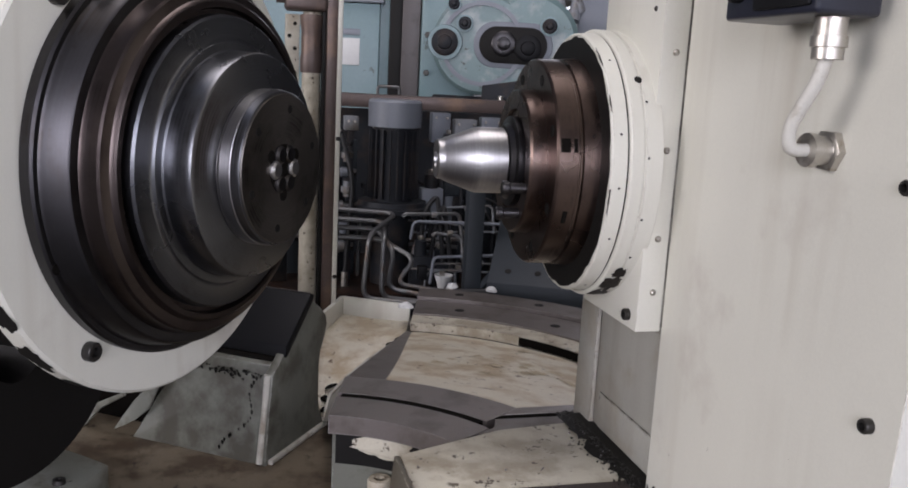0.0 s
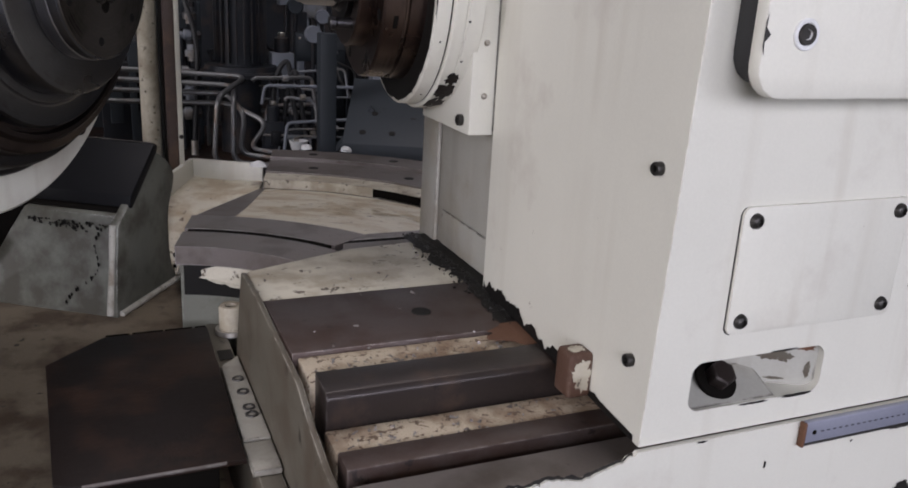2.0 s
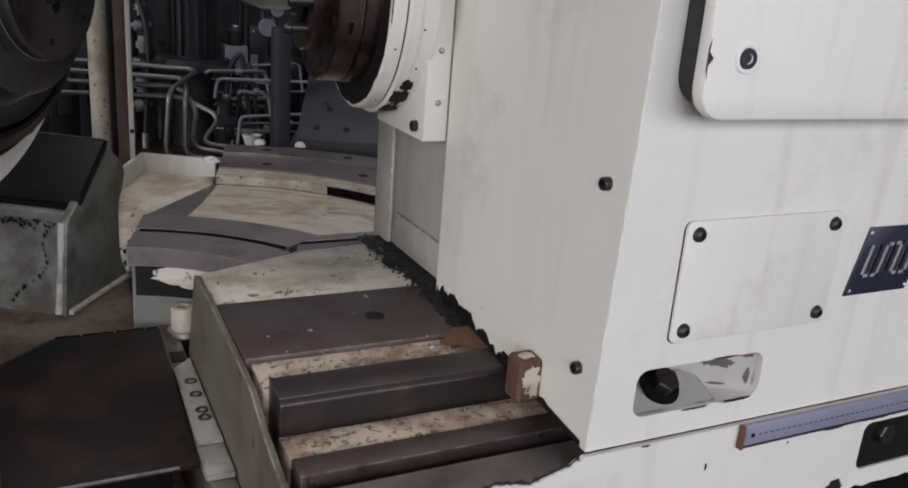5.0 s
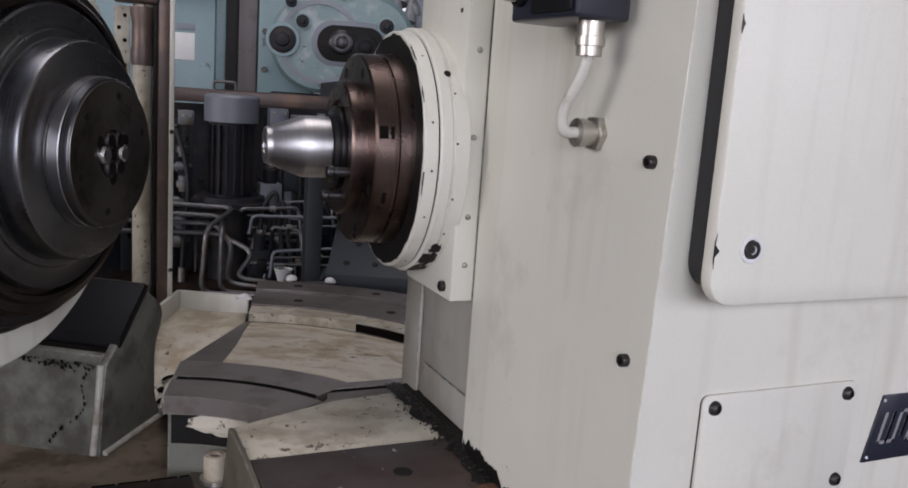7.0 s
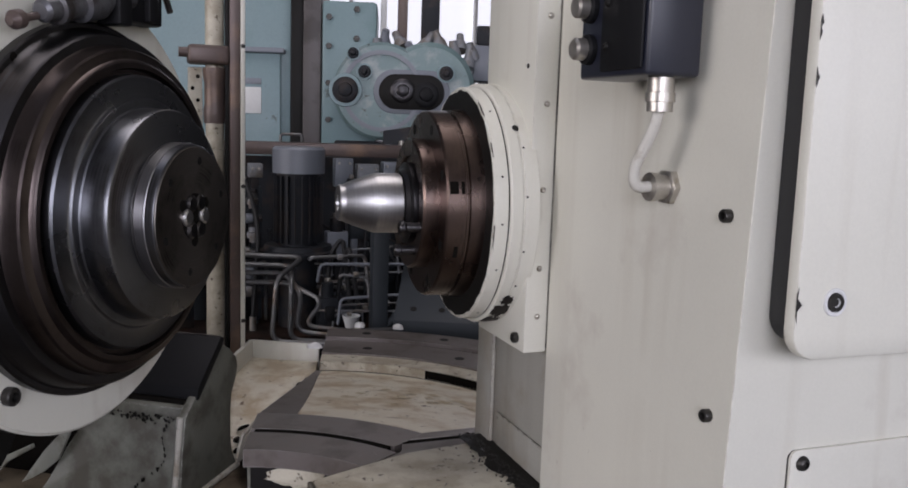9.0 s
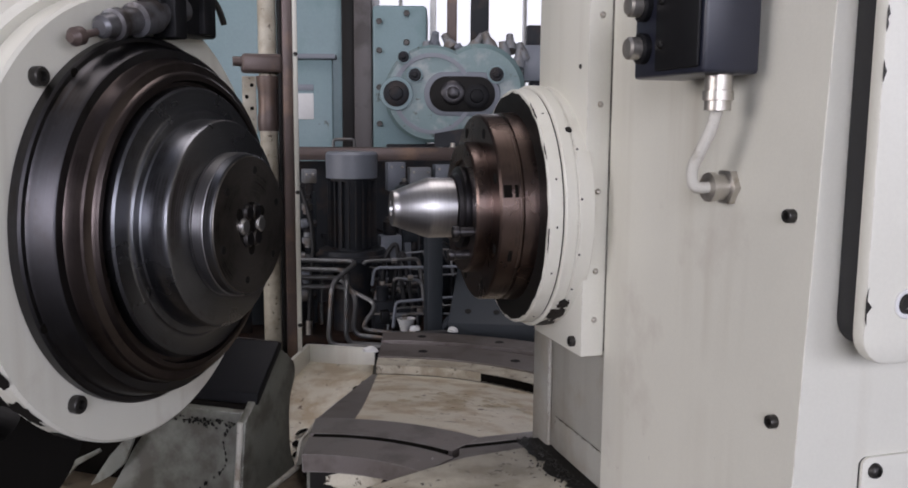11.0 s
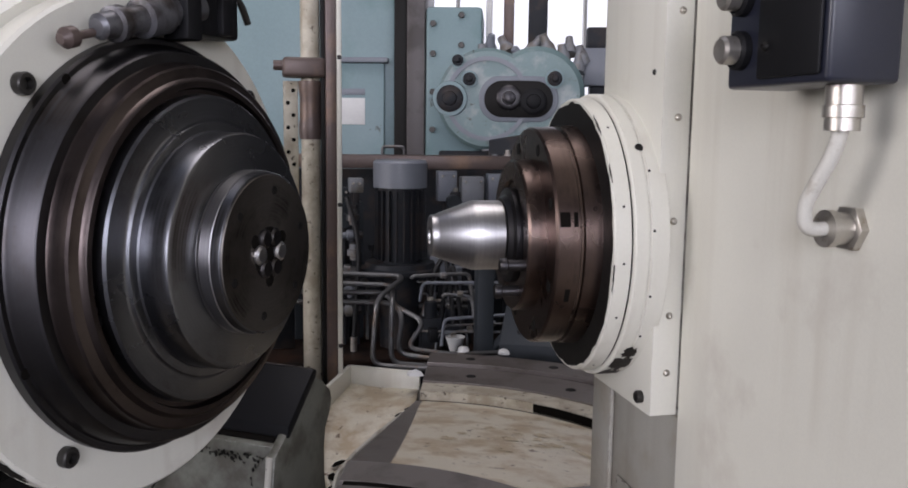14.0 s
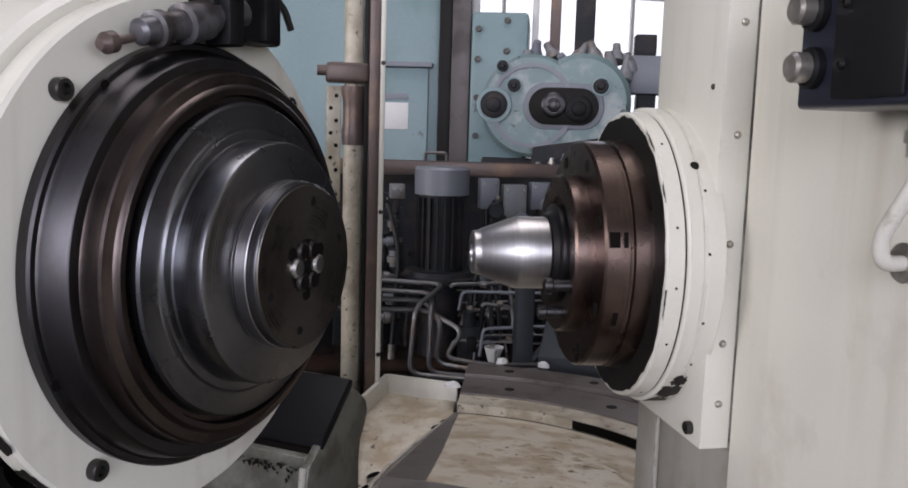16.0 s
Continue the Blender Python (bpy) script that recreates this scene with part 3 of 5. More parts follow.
for x, z, w, h, sd in ((0.060, 0.741, 0.006, 0.0012, 2.0), (0.145, 0.700, 0.0014, 0.004, 5.0), (0.105, 0.672, 0.002, 0.005, 8.0), (0.26, 0.707, 0.002, 0.0014, 11.0), (0.33, 0.712, 0.016, 0.0016, 13.0), (0.40, 0.7125, 0.020, 0.0014, 17.0), (0.355, 0.630, 0.014, 0.009, 19.0), (0.275, 0.640, 0.002, 0.0012, 23.0), (0.41, 0.650, 0.0016, 0.0016, 27.0)):
    part("paint_chip", torn_patch(w, h, sd), BOLT, apron, "dark chip in the paint", pose(x, -0.0366, z), 0)
# no real hollow: a solid box, black for the shade below the apron
part("shade_recess", box(-0.262, 1.25, -0.030, 0.028, 0.05, 0.6405, 0), GREASESHADE, bed, "solid black box for the shaded recess under the apron", None, 0)
part("recess_block", box(0.347, 0.425, -0.062, -0.0305, 0.52, 0.6155, 0.004), CLAMPSTEEL, bed, "grey greasy block under the apron")
part("apron_pocket", box(0.384, 0.526, -0.0335, -0.0295, 0.644, 0.708, 0), OILSHADE, apron, "dark pocket", None, 0)
part("apron_bolt", moved(hex_bar(0.013, 0.010), pose(0.42, -0.0335, 0.690) @ FACE_FRONT), BOLT, apron, "dark hexagon bolt")
grime = bmesh.new()
rg = random.Random(11)
inner, outer = [], []
for k in range(90):
    y = 0.655 - 0.545 * k / 89
    inner.append(grime.verts.new((0.060, y, 0.7445)))
    reach = 0.022 + 0.014 * noise.noise(Vector((y * 22, 0.3, 0))) + 0.008 * noise.noise(Vector((y * 80, 1.3, 0)))
    bulge = 0.034 * math.exp(-((y - 0.240) / 0.026) ** 2) * (1 + 0.5 * noise.noise(Vector((y * 130, 2.2, 0))))
    outer.append(grime.verts.new((0.030 - reach - bulge, y, 0.7432)))
for k in range(89):
    grime.faces.new((inner[k], inner[k + 1], outer[k + 1], outer[k]))
patch = part("grime_patch", grime, [OILSHADE, RUST], bed, "black and rusty grime along the column's foot")
for poly in patch.data.polygons:
    poly.material_index = 1 if 0.205 < poly.center.y < 0.278 else 0
chips = bmesh.new()
for k in range(520):
    y = rg.uniform(0.27, 0.665)
    x = 0.035 - abs(rg.gauss(0, 0.014)) - (0.0 if y > 0.2 else 0.02)
    z = 0.7425 if y > 0.206 else (0.745 if y > 0.15 else (0.702 if y > 0.098 else 0.706))
    bmesh.ops.create_cone(chips, cap_ends=True, segments=4, radius1=rg.uniform(0.001, 0.0028), radius2=0.0006, depth=rg.uniform(0.001, 0.003), matrix=pose(x, y, z + 0.001, rg.uniform(-80, 80), rg.uniform(-80, 80), rg.uniform(0, 360)))
tagged(part("metal_chips", chips, BOLT, None, "", None, 0), "dark metal chips strewn along the column's foot", "metal chips", kind="stuff")
pale = bmesh.new()
for k in range(110):
    x, y = rg.uniform(-0.25, 0.0), rg.choice((rg.uniform(0.21, 0.245), rg.uniform(0.21, 0.245), rg.uniform(0.10, 0.148), rg.uniform(0.10, 0.148), rg.uniform(0.25, 0.62)))
    z = 0.738 if 0.2 < y < 0.248 else (0.702 if y < 0.15 else 0.743)
    bmesh.ops.create_cone(pale, cap_ends=True, segments=4, radius1=rg.uniform(0.0008, 0.0026), radius2=0.0004, depth=rg.uniform(0.001, 0.008), matrix=pose(x, y, z, rg.uniform(60, 120), rg.uniform(-20, 20), rg.uniform(0, 360)))
tagged(part("bright_swarf", pale, RINGSTEEL, None, "", None, 0), "small curled steel swarf lying on the ways", "swarf", kind="stuff")
part("spindle_slide", box(-0.003, 0.0311, 0.402, 0.568, 0.954, COL_TOP, 0.002), CREAM, column, "cream slide plate screwed along its edge")
part("slide_backing", box(0.0314, 0.0515, 0.4035, 0.566, 0.950, COL_TOP, 0), GRIMY2, column, "dark gap behind the slide plate", None, 0)
for z in (1.005, 1.072, 1.18, 1.295, 1.41, 1.53):
    part("edge_screw", dome_screw(0.0042, 0.003), ZINC, column, "small slotted plated screw", pose(0.016, 0.4015, z, 0, 0, -90))
part("slide_cap_screw", socket_screw(0.0075, 0.007), BOLT, column, "dark socket-head screw", pose(-0.003, 0.425, 0.971) @ FACE_LEFT)
for y, z in ((0.435, 1.045), (0.425, 1.345)):
    part("plug_screw", dome_screw(0.0035, 0.002), BOLT, column, "", pose(-0.003, y, z) @ FACE_LEFT)
for z in (1.188, 1.0, 0.819):
    part("side_bolt", socket_screw(0.0063, 0.008), BOLT, column, "blackened socket-head bolt", pose(lean(z) * 0.92 + 0.001, 0.0, z) @ FACE_LEFT)

rf = random.Random(31)
for k in range(34):
    y, z = rf.uniform(0.02, 0.36), rf.choice((rf.uniform(1.05, 1.25), rf.uniform(0.76, 1.3)))
    x = lean(z) + (0.0315 - lean(z)) * (y - FRONT_Y) / (0.3995 - FRONT_Y) - 0.0006
    part("paint_fleck", torn_patch(rf.uniform(0.0006, 0.0014), rf.uniform(0.0008, 0.0028), k * 1.7, 12), STAINED, column, "", pose(x, y, z, 0, 0, 95), 0)

# front cover door of the column, with its seal
door = part("cover_door", prism(rounded(0.66, 0.60, 0.026), -0.076, -0.062, "Y", 0.003), CREAM, column, "raised white cover door with a chipped edge", pose(0.352, 0, 1.370))
part("door_seal", prism(rounded(0.640, 0.585, 0.026), -0.0617, -0.0312, "Y", 0.003), RUBBER, door, "black rubber door seal")
part("lock_ring", lathe([(-0.003, 0), (-0.003, 0.0125), (0.0015, 0.0125), (0.0022, 0.0115), (0.0018, 0.0092), (0.0008, 0.0090), (0.0008, 0.008), (0.003, 0.0075), (0.003, 0.004), (0.001, 0.0035), (0.001, 0)], "X", 28), PAPER, door, "pale plated lock rim", pose(-0.289, -0.076, -0.249) @ FACE_FRONT)
part("lock_core", lathe([(0.0008, 0), (0.0008, 0.0086), (0.0036, 0.0078), (0.0036, 0.0042), (0.0015, 0.0038), (0.0015, 0)], "X", 24), BOLT, door, "dark lock core", pose(-0.289, -0.076, -0.249) @ FACE_FRONT)

# the screwed access panel
panel = part("access_panel", prism(rounded(0.205, 0.122, 0.008), -0.0345, -0.0305, "Y", 0.001), CREAM, column, "thin painted access panel", pose(0.1725, 0, 0.909))
part("panel_gap", prism(rounded(0.2060, 0.1228, 0.0085), -0.0316, -0.0309, "Y"), BOLT, panel, "dark gap along the panel", pose(-0.0008, 0, -0.0005), 0)
for z, r in ((0.27, 0.010), (0.215, 0.008), (0.15, 0.012), (0.105, 0.007), (0.045, 0.012), (-0.02, 0.006), (-0.06, 0.005), (-0.25, 0.009)):
    flake = bmesh.new()
    ring_ = [flake.verts.new((-0.3305 + max(0, r * (0.55 + 0.35 * math.sin(a * 2.3 + z * 90)) * math.cos(a * 0.628)), -0.0764, z + r * 1.5 * math.sin(a * 0.628) * (1 + 0.3 * math.cos(a * 3.1)))) for a in range(10)]
    flake.faces.new(ring_)
    part("paint_chip", flake, BOLT, door, "patch of chipped paint", None, 0)
part("paint_crack", prism([(-0.045, 0.0), (-0.0455, 0.03), (-0.040, 0.06), (-0.034, 0.10), (-0.0335, 0.10), (-0.039, 0.06), (-0.0445, 0.03)], -0.0764, -0.0755, "Y"), BOLT, door, "thin crack in the paint", pose(0, 0, -0.285), 0)
for x in (-0.0885, 0.0885):
    for z in (-0.048, 0.048):
        part("panel_screw", dome_screw(0.0075, 0.0055), BOLT, panel, "blackened dome-head screw", pose(x, -0.0345, z) @ FACE_FRONT)

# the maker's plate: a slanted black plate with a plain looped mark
plate = part("maker_plate", prism([(-0.058, -0.0375), (0.038, -0.0375), (0.058, 0.0375), (-0.038, 0.0375)], -0.0335, -0.0305, "Y", 0.0008), NAVY, column, "slanted black maker's plate with a silver looped mark", pose(0.358, 0, 0.911))
LOOP = [(-0.034, 0.016), (-0.034, -0.016), (-0.022, -0.016), (-0.022, 0.016), (-0.022, -0.016), (-0.011, -0.016), (-0.011, 0.018), (0.0, 0.018), (0.0, -0.010), (0.0, 0.018), (0.011, 0.018), (0.011, -0.016), (0.022, -0.016), (0.022, 0.016), (0.022, -0.016), (0.034, -0.016), (0.034, 0.016)]
marks = []
for (xa, za), (xb, zb) in zip(LOOP, LOOP[1:]):
    lo = (min(xa, xb) - 0.0018, max(xa, xb) + 0.0018, min(za, zb) - 0.0018, max(za, zb) + 0.0018)
    marks.append(box(lo[0], lo[1], -0.0342, -0.0333, lo[2], lo[3], 0))
mark = join(*marks)
for v in mark.verts:
    v.co.x += v.co.z * 0.27
part("plate_mark", mark, SILVER, plate, "silver looped mark", None, 0)
for x, z in ((-0.051, -0.032), (0.036, -0.032), (-0.036, 0.032), (0.051, 0.032)):
    part("plate_rivet", dome_screw(0.0022, 0.0012), SILVER, plate, "", pose(x, -0.0335, z) @ FACE_FRONT)

# scale rule along the foot of the column
rule = part("scale_rule", box(0.186, 0.56, -0.043, -0.0365, 0.720, 0.7435, 0.001), RULE, column, "blue-grey engraved steel scale")
ticks = [box(0.206 + 0.0082 * k, 0.2095 + 0.0082 * k, -0.0434, -0.0428, 0.7305, 0.7318, 0) for k in range(42)]
part("scale_hole", lathe([(0, 0), (0, 0.0028), (0.0006, 0.0025), (0.0006, 0)], "X", 12), GREASESHADE, rule, "dark screw hole", pose(0.197, -0.043, 0.7312) @ FACE_FRONT)
# dark strip drawn as the scale's shadow along its lower edge
part("scale_shadow_edge", box(0.186, 0.56, -0.0425, -0.0366, 0.7165, 0.7197, 0.0008), BOLT, rule, "dark strip for the shadow below the scale")
part("scale_marks", join(*ticks), NAVY, rule, "dark engraved divisions", None, 0)
part("rule_pointer", box(0.1815, 0.1855, -0.0445, -0.0365, 0.716, 0.7435, 0.0015), RUST, column, "dark end bracket of the scale")

# ---- right tool spindle ----
def ragged(x, r, depth, seed, seg=220):
    """A disc with a torn outline."""
    bm = bmesh.new()
    rr = []
    for k in range(seg):
        a = 2 * math.pi * k / seg
        p = Vector((math.cos(a) * 3.1, math.sin(a) * 3.1, seed))
        rr.append(r + depth * (noise.noise(p) + 0.55 * noise.noise(p * 3.7) + 0.35 * noise.noise(p * 9)))
    vs = [bm.verts.new((x, rr[k] * math.cos(2 * math.pi * k / seg), rr[k] * math.sin(2 * math.pi * k / seg))) for k in range(seg)]
    back = [bm.verts.new((x + 0.0006, v.co.y, v.co.z)) for v in vs]
    bm.faces.new(vs)
    for k in range(seg):
        bm.faces.new((vs[k], vs[(k + 1) % seg], back[(k + 1) % seg], back[k]))
    return bm


def chip_on_ring(x, r, angle, along, round_, seed):
    """A torn patch where paint has left a cylinder about X."""
    bm = bmesh.new()
    vs = []
    for k in range(26):
        a = 2 * math.pi * k / 26
        f = 1 + 0.45 * noise.noise(Vector((math.cos(a) * 2.2, math.sin(a) * 2.2, seed))) + 0.3 * noise.noise(Vector((math.cos(a) * 6, math.sin(a) * 6, seed)))
        u, w = x + along * f * math.cos(a), radians(angle + round_ * f * math.sin(a))
        vs.append(bm.verts.new((u, r * math.cos(w), r * math.sin(w))))
    mid = bm.verts.new((x, r * math.cos(radians(angle)), r * math.sin(radians(angle))))
    for k in range(26):
        bm.faces.new((mid, vs[k], vs[(k + 1) % 26]))
    return bm


spindle = thing("tool_spindle", pose(0, 0.5583, 1.147, 0, 0, -3.23), "horizontal tool spindle with a bright conical nose", "machine spindle")
part("spindle_drum", lathe([(0.16, 0), (0.16, 0.15), (-0.002, 0.15), (-0.002, 0)], "X", 64), CREAM, spindle, "cream drum behind the ring")
part("base_ring", lathe([(0.012, 0), (0.012, 0.1785), (-0.008, 0.1785), (-0.0095, 0.1768), (-0.0108, 0.1768), (-0.012, 0.1785), (-0.0255, 0.1785), (-0.0272, 0.1772), (-0.028, 0.175), (-0.028, 0)], "X", 128), CREAM, spindle, "cream outer ring with flaked paint")
part("ring_joint", lathe([(-0.0282, 0), (-0.0282, 0.1722), (-0.0302, 0.1722), (-0.0302, 0)], "X", 96), GREASESHADE, spindle, "dark joint between the rings")
part("front_ring", lathe([(-0.0303, 0), (-0.0303, 0.1735), (-0.047, 0.1722), (-0.0495, 0.1700), (-0.0495, 0)], "X", 128), CREAM, spindle, "cream inner ring with a badly chipped edge")
part("backing_face", ragged(-0.0503, 0.1672, 0.0042, 2.0), OILSHADE, spindle, "black greasy ring face with torn paint round it")
part("drive_disc", lathe([(-0.0503, 0), (-0.0503, 0.139), (-0.070, 0.1375), (-0.0715, 0.1345), (-0.0745, 0.1345), (-0.076, 0.1368), (-0.101, 0.136), (-0.104, 0.1335), (-0.104, 0)], "X", 128), BROWNSTEEL, spindle, "browned polished steel drive disc")
part("clamp_disc", lathe([(-0.104, 0), (-0.104, 0.096), (-0.1225, 0.0955), (-0.1253, 0.093), (-0.1253, 0.070), (-0.121, 0.068), (-0.121, 0)], "X", 96), BROWNSTEEL, spindle, "dark steel clamp disc")
part("neck", lathe([(-0.121, 0), (-0.121, 0.060), (-0.130, 0.060), (-0.132, 0.051), (-0.138, 0.047), (-0.138, 0)], "X", 64), DARKSTEEL, spindle, "dark shoulder behind the nose")
part("nose_cone", lathe([(-0.138, 0), (-0.138, 0.042), (-0.140, 0.0437), (-0.1760, 0.0437), (-0.1775, 0.0432), (-0.218, 0.0285), (-0.221, 0.0265), (-0.227, 0.026), (-0.2285, 0.0245), (-0.2285, 0.012), (-0.217, 0.010), (-0.217, 0)], "X", 96), BRIGHT, spindle, "bright ground conical nose")
for a in (24, 66, 114, 156, 204, 246, 294, 336):
    part("disc_screw", lathe([(0.0004, 0), (0.0004, 0.0075), (0.0009, 0.007), (0.0009, 0)], "X", 18), OILSHADE, spindle, "dark sunk screw", pose(0, 0, 0, a) @ pose(-0.104, 0.118, 0) @ FACE_LEFT)
for a in (200, 232):
    part("draw_pin", lathe([(0, 0), (0, 0.007), (0.020, 0.007), (0.022, 0.009), (0.028, 0.009), (0.030, 0.007), (0.030, 0)], "X", 18), DARKSTEEL, spindle, "short steel draw pin", pose(0, 0, 0, a) @ pose(-0.1253, 0.080, 0) @ FACE_LEFT)
for a in (140, 222, 262):
    part("ring_hole", lathe([(0.0, 0), (0.0, 0.0052), (0.0012, 0.0046), (0.0012, 0)], "X", 16), OILSHADE, spindle, "dark radial screw hole", pose(0, 0, 0, a) @ pose(-0.012, 0.178, 0, 0, 0, 90))
for k, a in enumerate((128, 150, 163, 172, 184, 196, 206, 214, 240)):
    part("plug_hole", lathe([(0.0, 0), (0.0, 0.0018), (0.0008, 0.0014), (0.0008, 0)], "X", 12), OILSHADE, spindle, "small dark plug", pose(0, 0, 0, a) @ pose((-0.038, -0.006)[k % 2], (0.1724, 0.1782)[k % 2], 0, 0, 0, 90))
for a, w, u in ((166, 0.012, -0.0995), (166, 0.005, -0.0835), (204, 0.006, -0.090)):
    part("drive_slot", box(u, u + w, -0.0085, 0.0085, 0.1345, 0.1372, 0.0005), GREASESHADE, spindle, "dark drive slot", pose(0, 0, 0, a - 90))
for x, r, a, al, ro, sd in ((-0.010, 0.1789, 224, 0.009, 3.0, 1.0), (-0.013, 0.1789, 233, 0.013, 6.0, 2.0), (-0.015, 0.1789, 246, 0.013, 8.0, 3.0), (-0.047, 0.1718, 190, 0.0025, 6.0, 5.0), (-0.047, 0.1718, 125, 0.003, 7.0, 7.0), (-0.047, 0.1718, 150, 0.0025, 4.0, 8.0)):
    part("paint_chip", chip_on_ring(x, r, a, al, ro, sd), BOLT if sd > 3 else RUSTY, spindle, "patch of flaked paint")

# ---- limit switch and its conduit on the column ----
switch = thing("limit_switch", pose(0.004, 0.105, 1.314), "black limit switch box with roller plungers", "limit switch")
part("switch_body", box(-0.060, -0.001, -0.052, 0.078, 0, 0.130, 0.004, 3), NAVY, switch)
part("switch_cover", box(-0.064, -0.0605, -0.046, 0.030, 0.006, 0.126, 0.002), BLACK, switch, "black cover plate")
for z in (0.030, 0.072, 0.112):
    pl = part("plunger_guide", lathe([(0, 0), (0, 0.0155), (0.006, 0.0155), (0.008, 0.0135), (0.008, 0)], "X", 24), BLACK, switch, "black plunger guide", pose(-0.060, 0.057, z) @ FACE_LEFT)
    part("plunger_roller", lathe([(0, 0), (0, 0.0115), (0.010, 0.0115), (0.0125, 0.009), (0.0125, 0.004), (0.011, 0)], "X", 20), ZINC, pl, "shiny roller plunger", pose(0.008, 0, 0))
    part("guide_screw", dome_screw(0.004, 0.003), OILSHADE, switch, "", pose(-0.064, 0.018, z) @ FACE_LEFT)
conduit = thing("cable_conduit", pose(0.010, 0.098, 1.207), "cream plastic conduit between two plated glands", "conduit")
part("upper_gland", lathe([(0.074, 0), (0.074, 0.0125), (0.083, 0.0125), (0.0835, 0.0145), (0.092, 0.0145), (0.0925, 0.013), (0.1065, 0.013), (0.1065, 0)], "Z", 24), ZINC, conduit, "plated cable gland", pose(-0.036, -0.024, 0))
part("wall_gland", join(hex_bar(0.0185, 0.009), lathe([(0.009, 0), (0.009, 0.0125), (0.020, 0.0125), (0.0205, 0.0145), (0.027, 0.0145), (0.027, 0)], "X", 24)), ZINC, conduit, "plated hexagon cable gland", FACE_LEFT)
part("conduit_hose", tube([(-0.024, 0, 0), (-0.043, 0.001, -0.001), (-0.046, 0.0, 0.018), (-0.038, -0.020, 0.058), (-0.036, -0.024, 0.078)], 0.0058, 16, 0.016), PVC, conduit, "cream plastic hose")

# ---- left work head ----
head = thing("work_head", pose(-0.5667, 0.698, 1.1245, 0, 0, -33.8), "cream work head with a large stepped steel faceplate", "machine head")
part("head_housing", lathe([(-0.75, 0.0), (-0.75, 0.33), (-0.05, 0.338), (-0.040, 0.330), (-0.040, 0.0)], "X", 64, -8, 196), CREAM, head, "cream barrel-shaped head housing")
# lower half of the cream barrel in black: its shade is in the colour
part("housing_underside", lathe([(-0.75, 0.0), (-0.75, 0.29), (-0.05, 0.29), (-0.041, 0.28), (-0.041, 0.0)], "X", 64, 188.5, 163), OILSHADE, head, "housing underside blackened for its shade")
part("head_flange", lathe([(-0.038, 0), (-0.038, 0.318), (-0.032, 0.322), (-0.004, 0.322), (0.0, 0.318), (0.0, 0)], "X", 128), CREAM, head, "smooth cream flange")
part("outer_plate", lathe([(0, 0), (0, 0.2625), (0.002, 0.2646), (0.016, 0.2646), (0.019, 0.262), (0.019, 0.256), (0.022, 0.254), (0.050, 0.248), (0.053, 0.245), (0.053, 0)], "X", 128), DARKSTEEL, head, "dark oily outer faceplate step")
part("middle_plate", lathe([(0.053, 0), (0.053, 0.233), (0.056, 0.2315), (0.074, 0.2285), (0.0765, 0.226), (0.0775, 0.2195), (0.079, 0.2145), (0.0825, 0.2125), (0.085, 0.2095), (0.085, 0.2025), (0.076, 0.200), (0.076, 0)], "X", 128), DULLBROWN, head, "browned polished middle step")
part("inner_plate", lathe([(0.076, 0), (0.076, 0.1945), (0.0895, 0.193), (0.0925, 0.190), (0.0925, 0.166), (0.0935, 0.1625), (0.0965, 0.160), (0.0975, 0.156), (0.0975, 0)], "X", 128), PLATESTEEL, head, "grey turned inner step")
part("hub", lathe([(0.0976, 0), (0.0976, 0.1500), (0.0995, 0.1482), (0.131, 0.1475), (0.1355, 0.1455), (0.1370, 0.1420), (0.1370, 0.112), (0.1385, 0.1085), (0.1385, 0)], "X", 128), PLATESTEEL, head, "smooth turned steel hub")
part("nose_disc", lathe([(0.1386, 0), (0.1386, 0.1010), (0.1395, 0.1022), (0.1405, 0.1022), (0.1412, 0.0990), (0.1430, 0.0990), (0.1437, 0.1022), (0.1575, 0.1022), (0.1585, 0.1012), (0.1585, 0.0)], "X", 128), BRIGHT, head, "bright-rimmed nose disc")
part("nose_band", lathe([(0.1586, 0), (0.1586, 0.1010), (0.1690, 0.1000), (0.1702, 0.0988), (0.1702, 0)], "X", 128), PLATESTEEL, head, "blue-grey band in front of the bright rim")
part("nose_face", lathe([(0.1704, 0), (0.1704, 0.0975), (0.1716, 0.0965), (0.1716, 0)], "X", 128), NOSEFACE, head, "dark brownish ground nose face")
# the two jaws at the sides use brighter steel as painted highlights
for a in range(0, 360, 60):
    part("collet_jaw", lathe([(0.1720, 0), (0.1720, 0.0125), (0.1745, 0.0122), (0.1772, 0.009), (0.1780, 0)], "X", 18), BRIGHT if a in (0, 180) else DARKSTEEL, head, "worn steel collet jaw", pose(0, 0, 0, a) @ pose(0, 0.0215, 0))
    part("jaw_notch", lathe([(0.1717, 0), (0.1717, 0.0085), (0.1722, 0.008), (0.1722, 0)], "X", 18), GREASESHADE, head, "dark notch between the jaws", pose(0, 0, 0, a + 30) @ pose(0, 0.034, 0)) if a % 120 == 0 else None
part("bore_plug", lathe([(0.1717, 0), (0.1717, 0.033), (0.1724, 0.032), (0.1724, 0)], "X", 32), GREASESHADE, head, "dark bore")
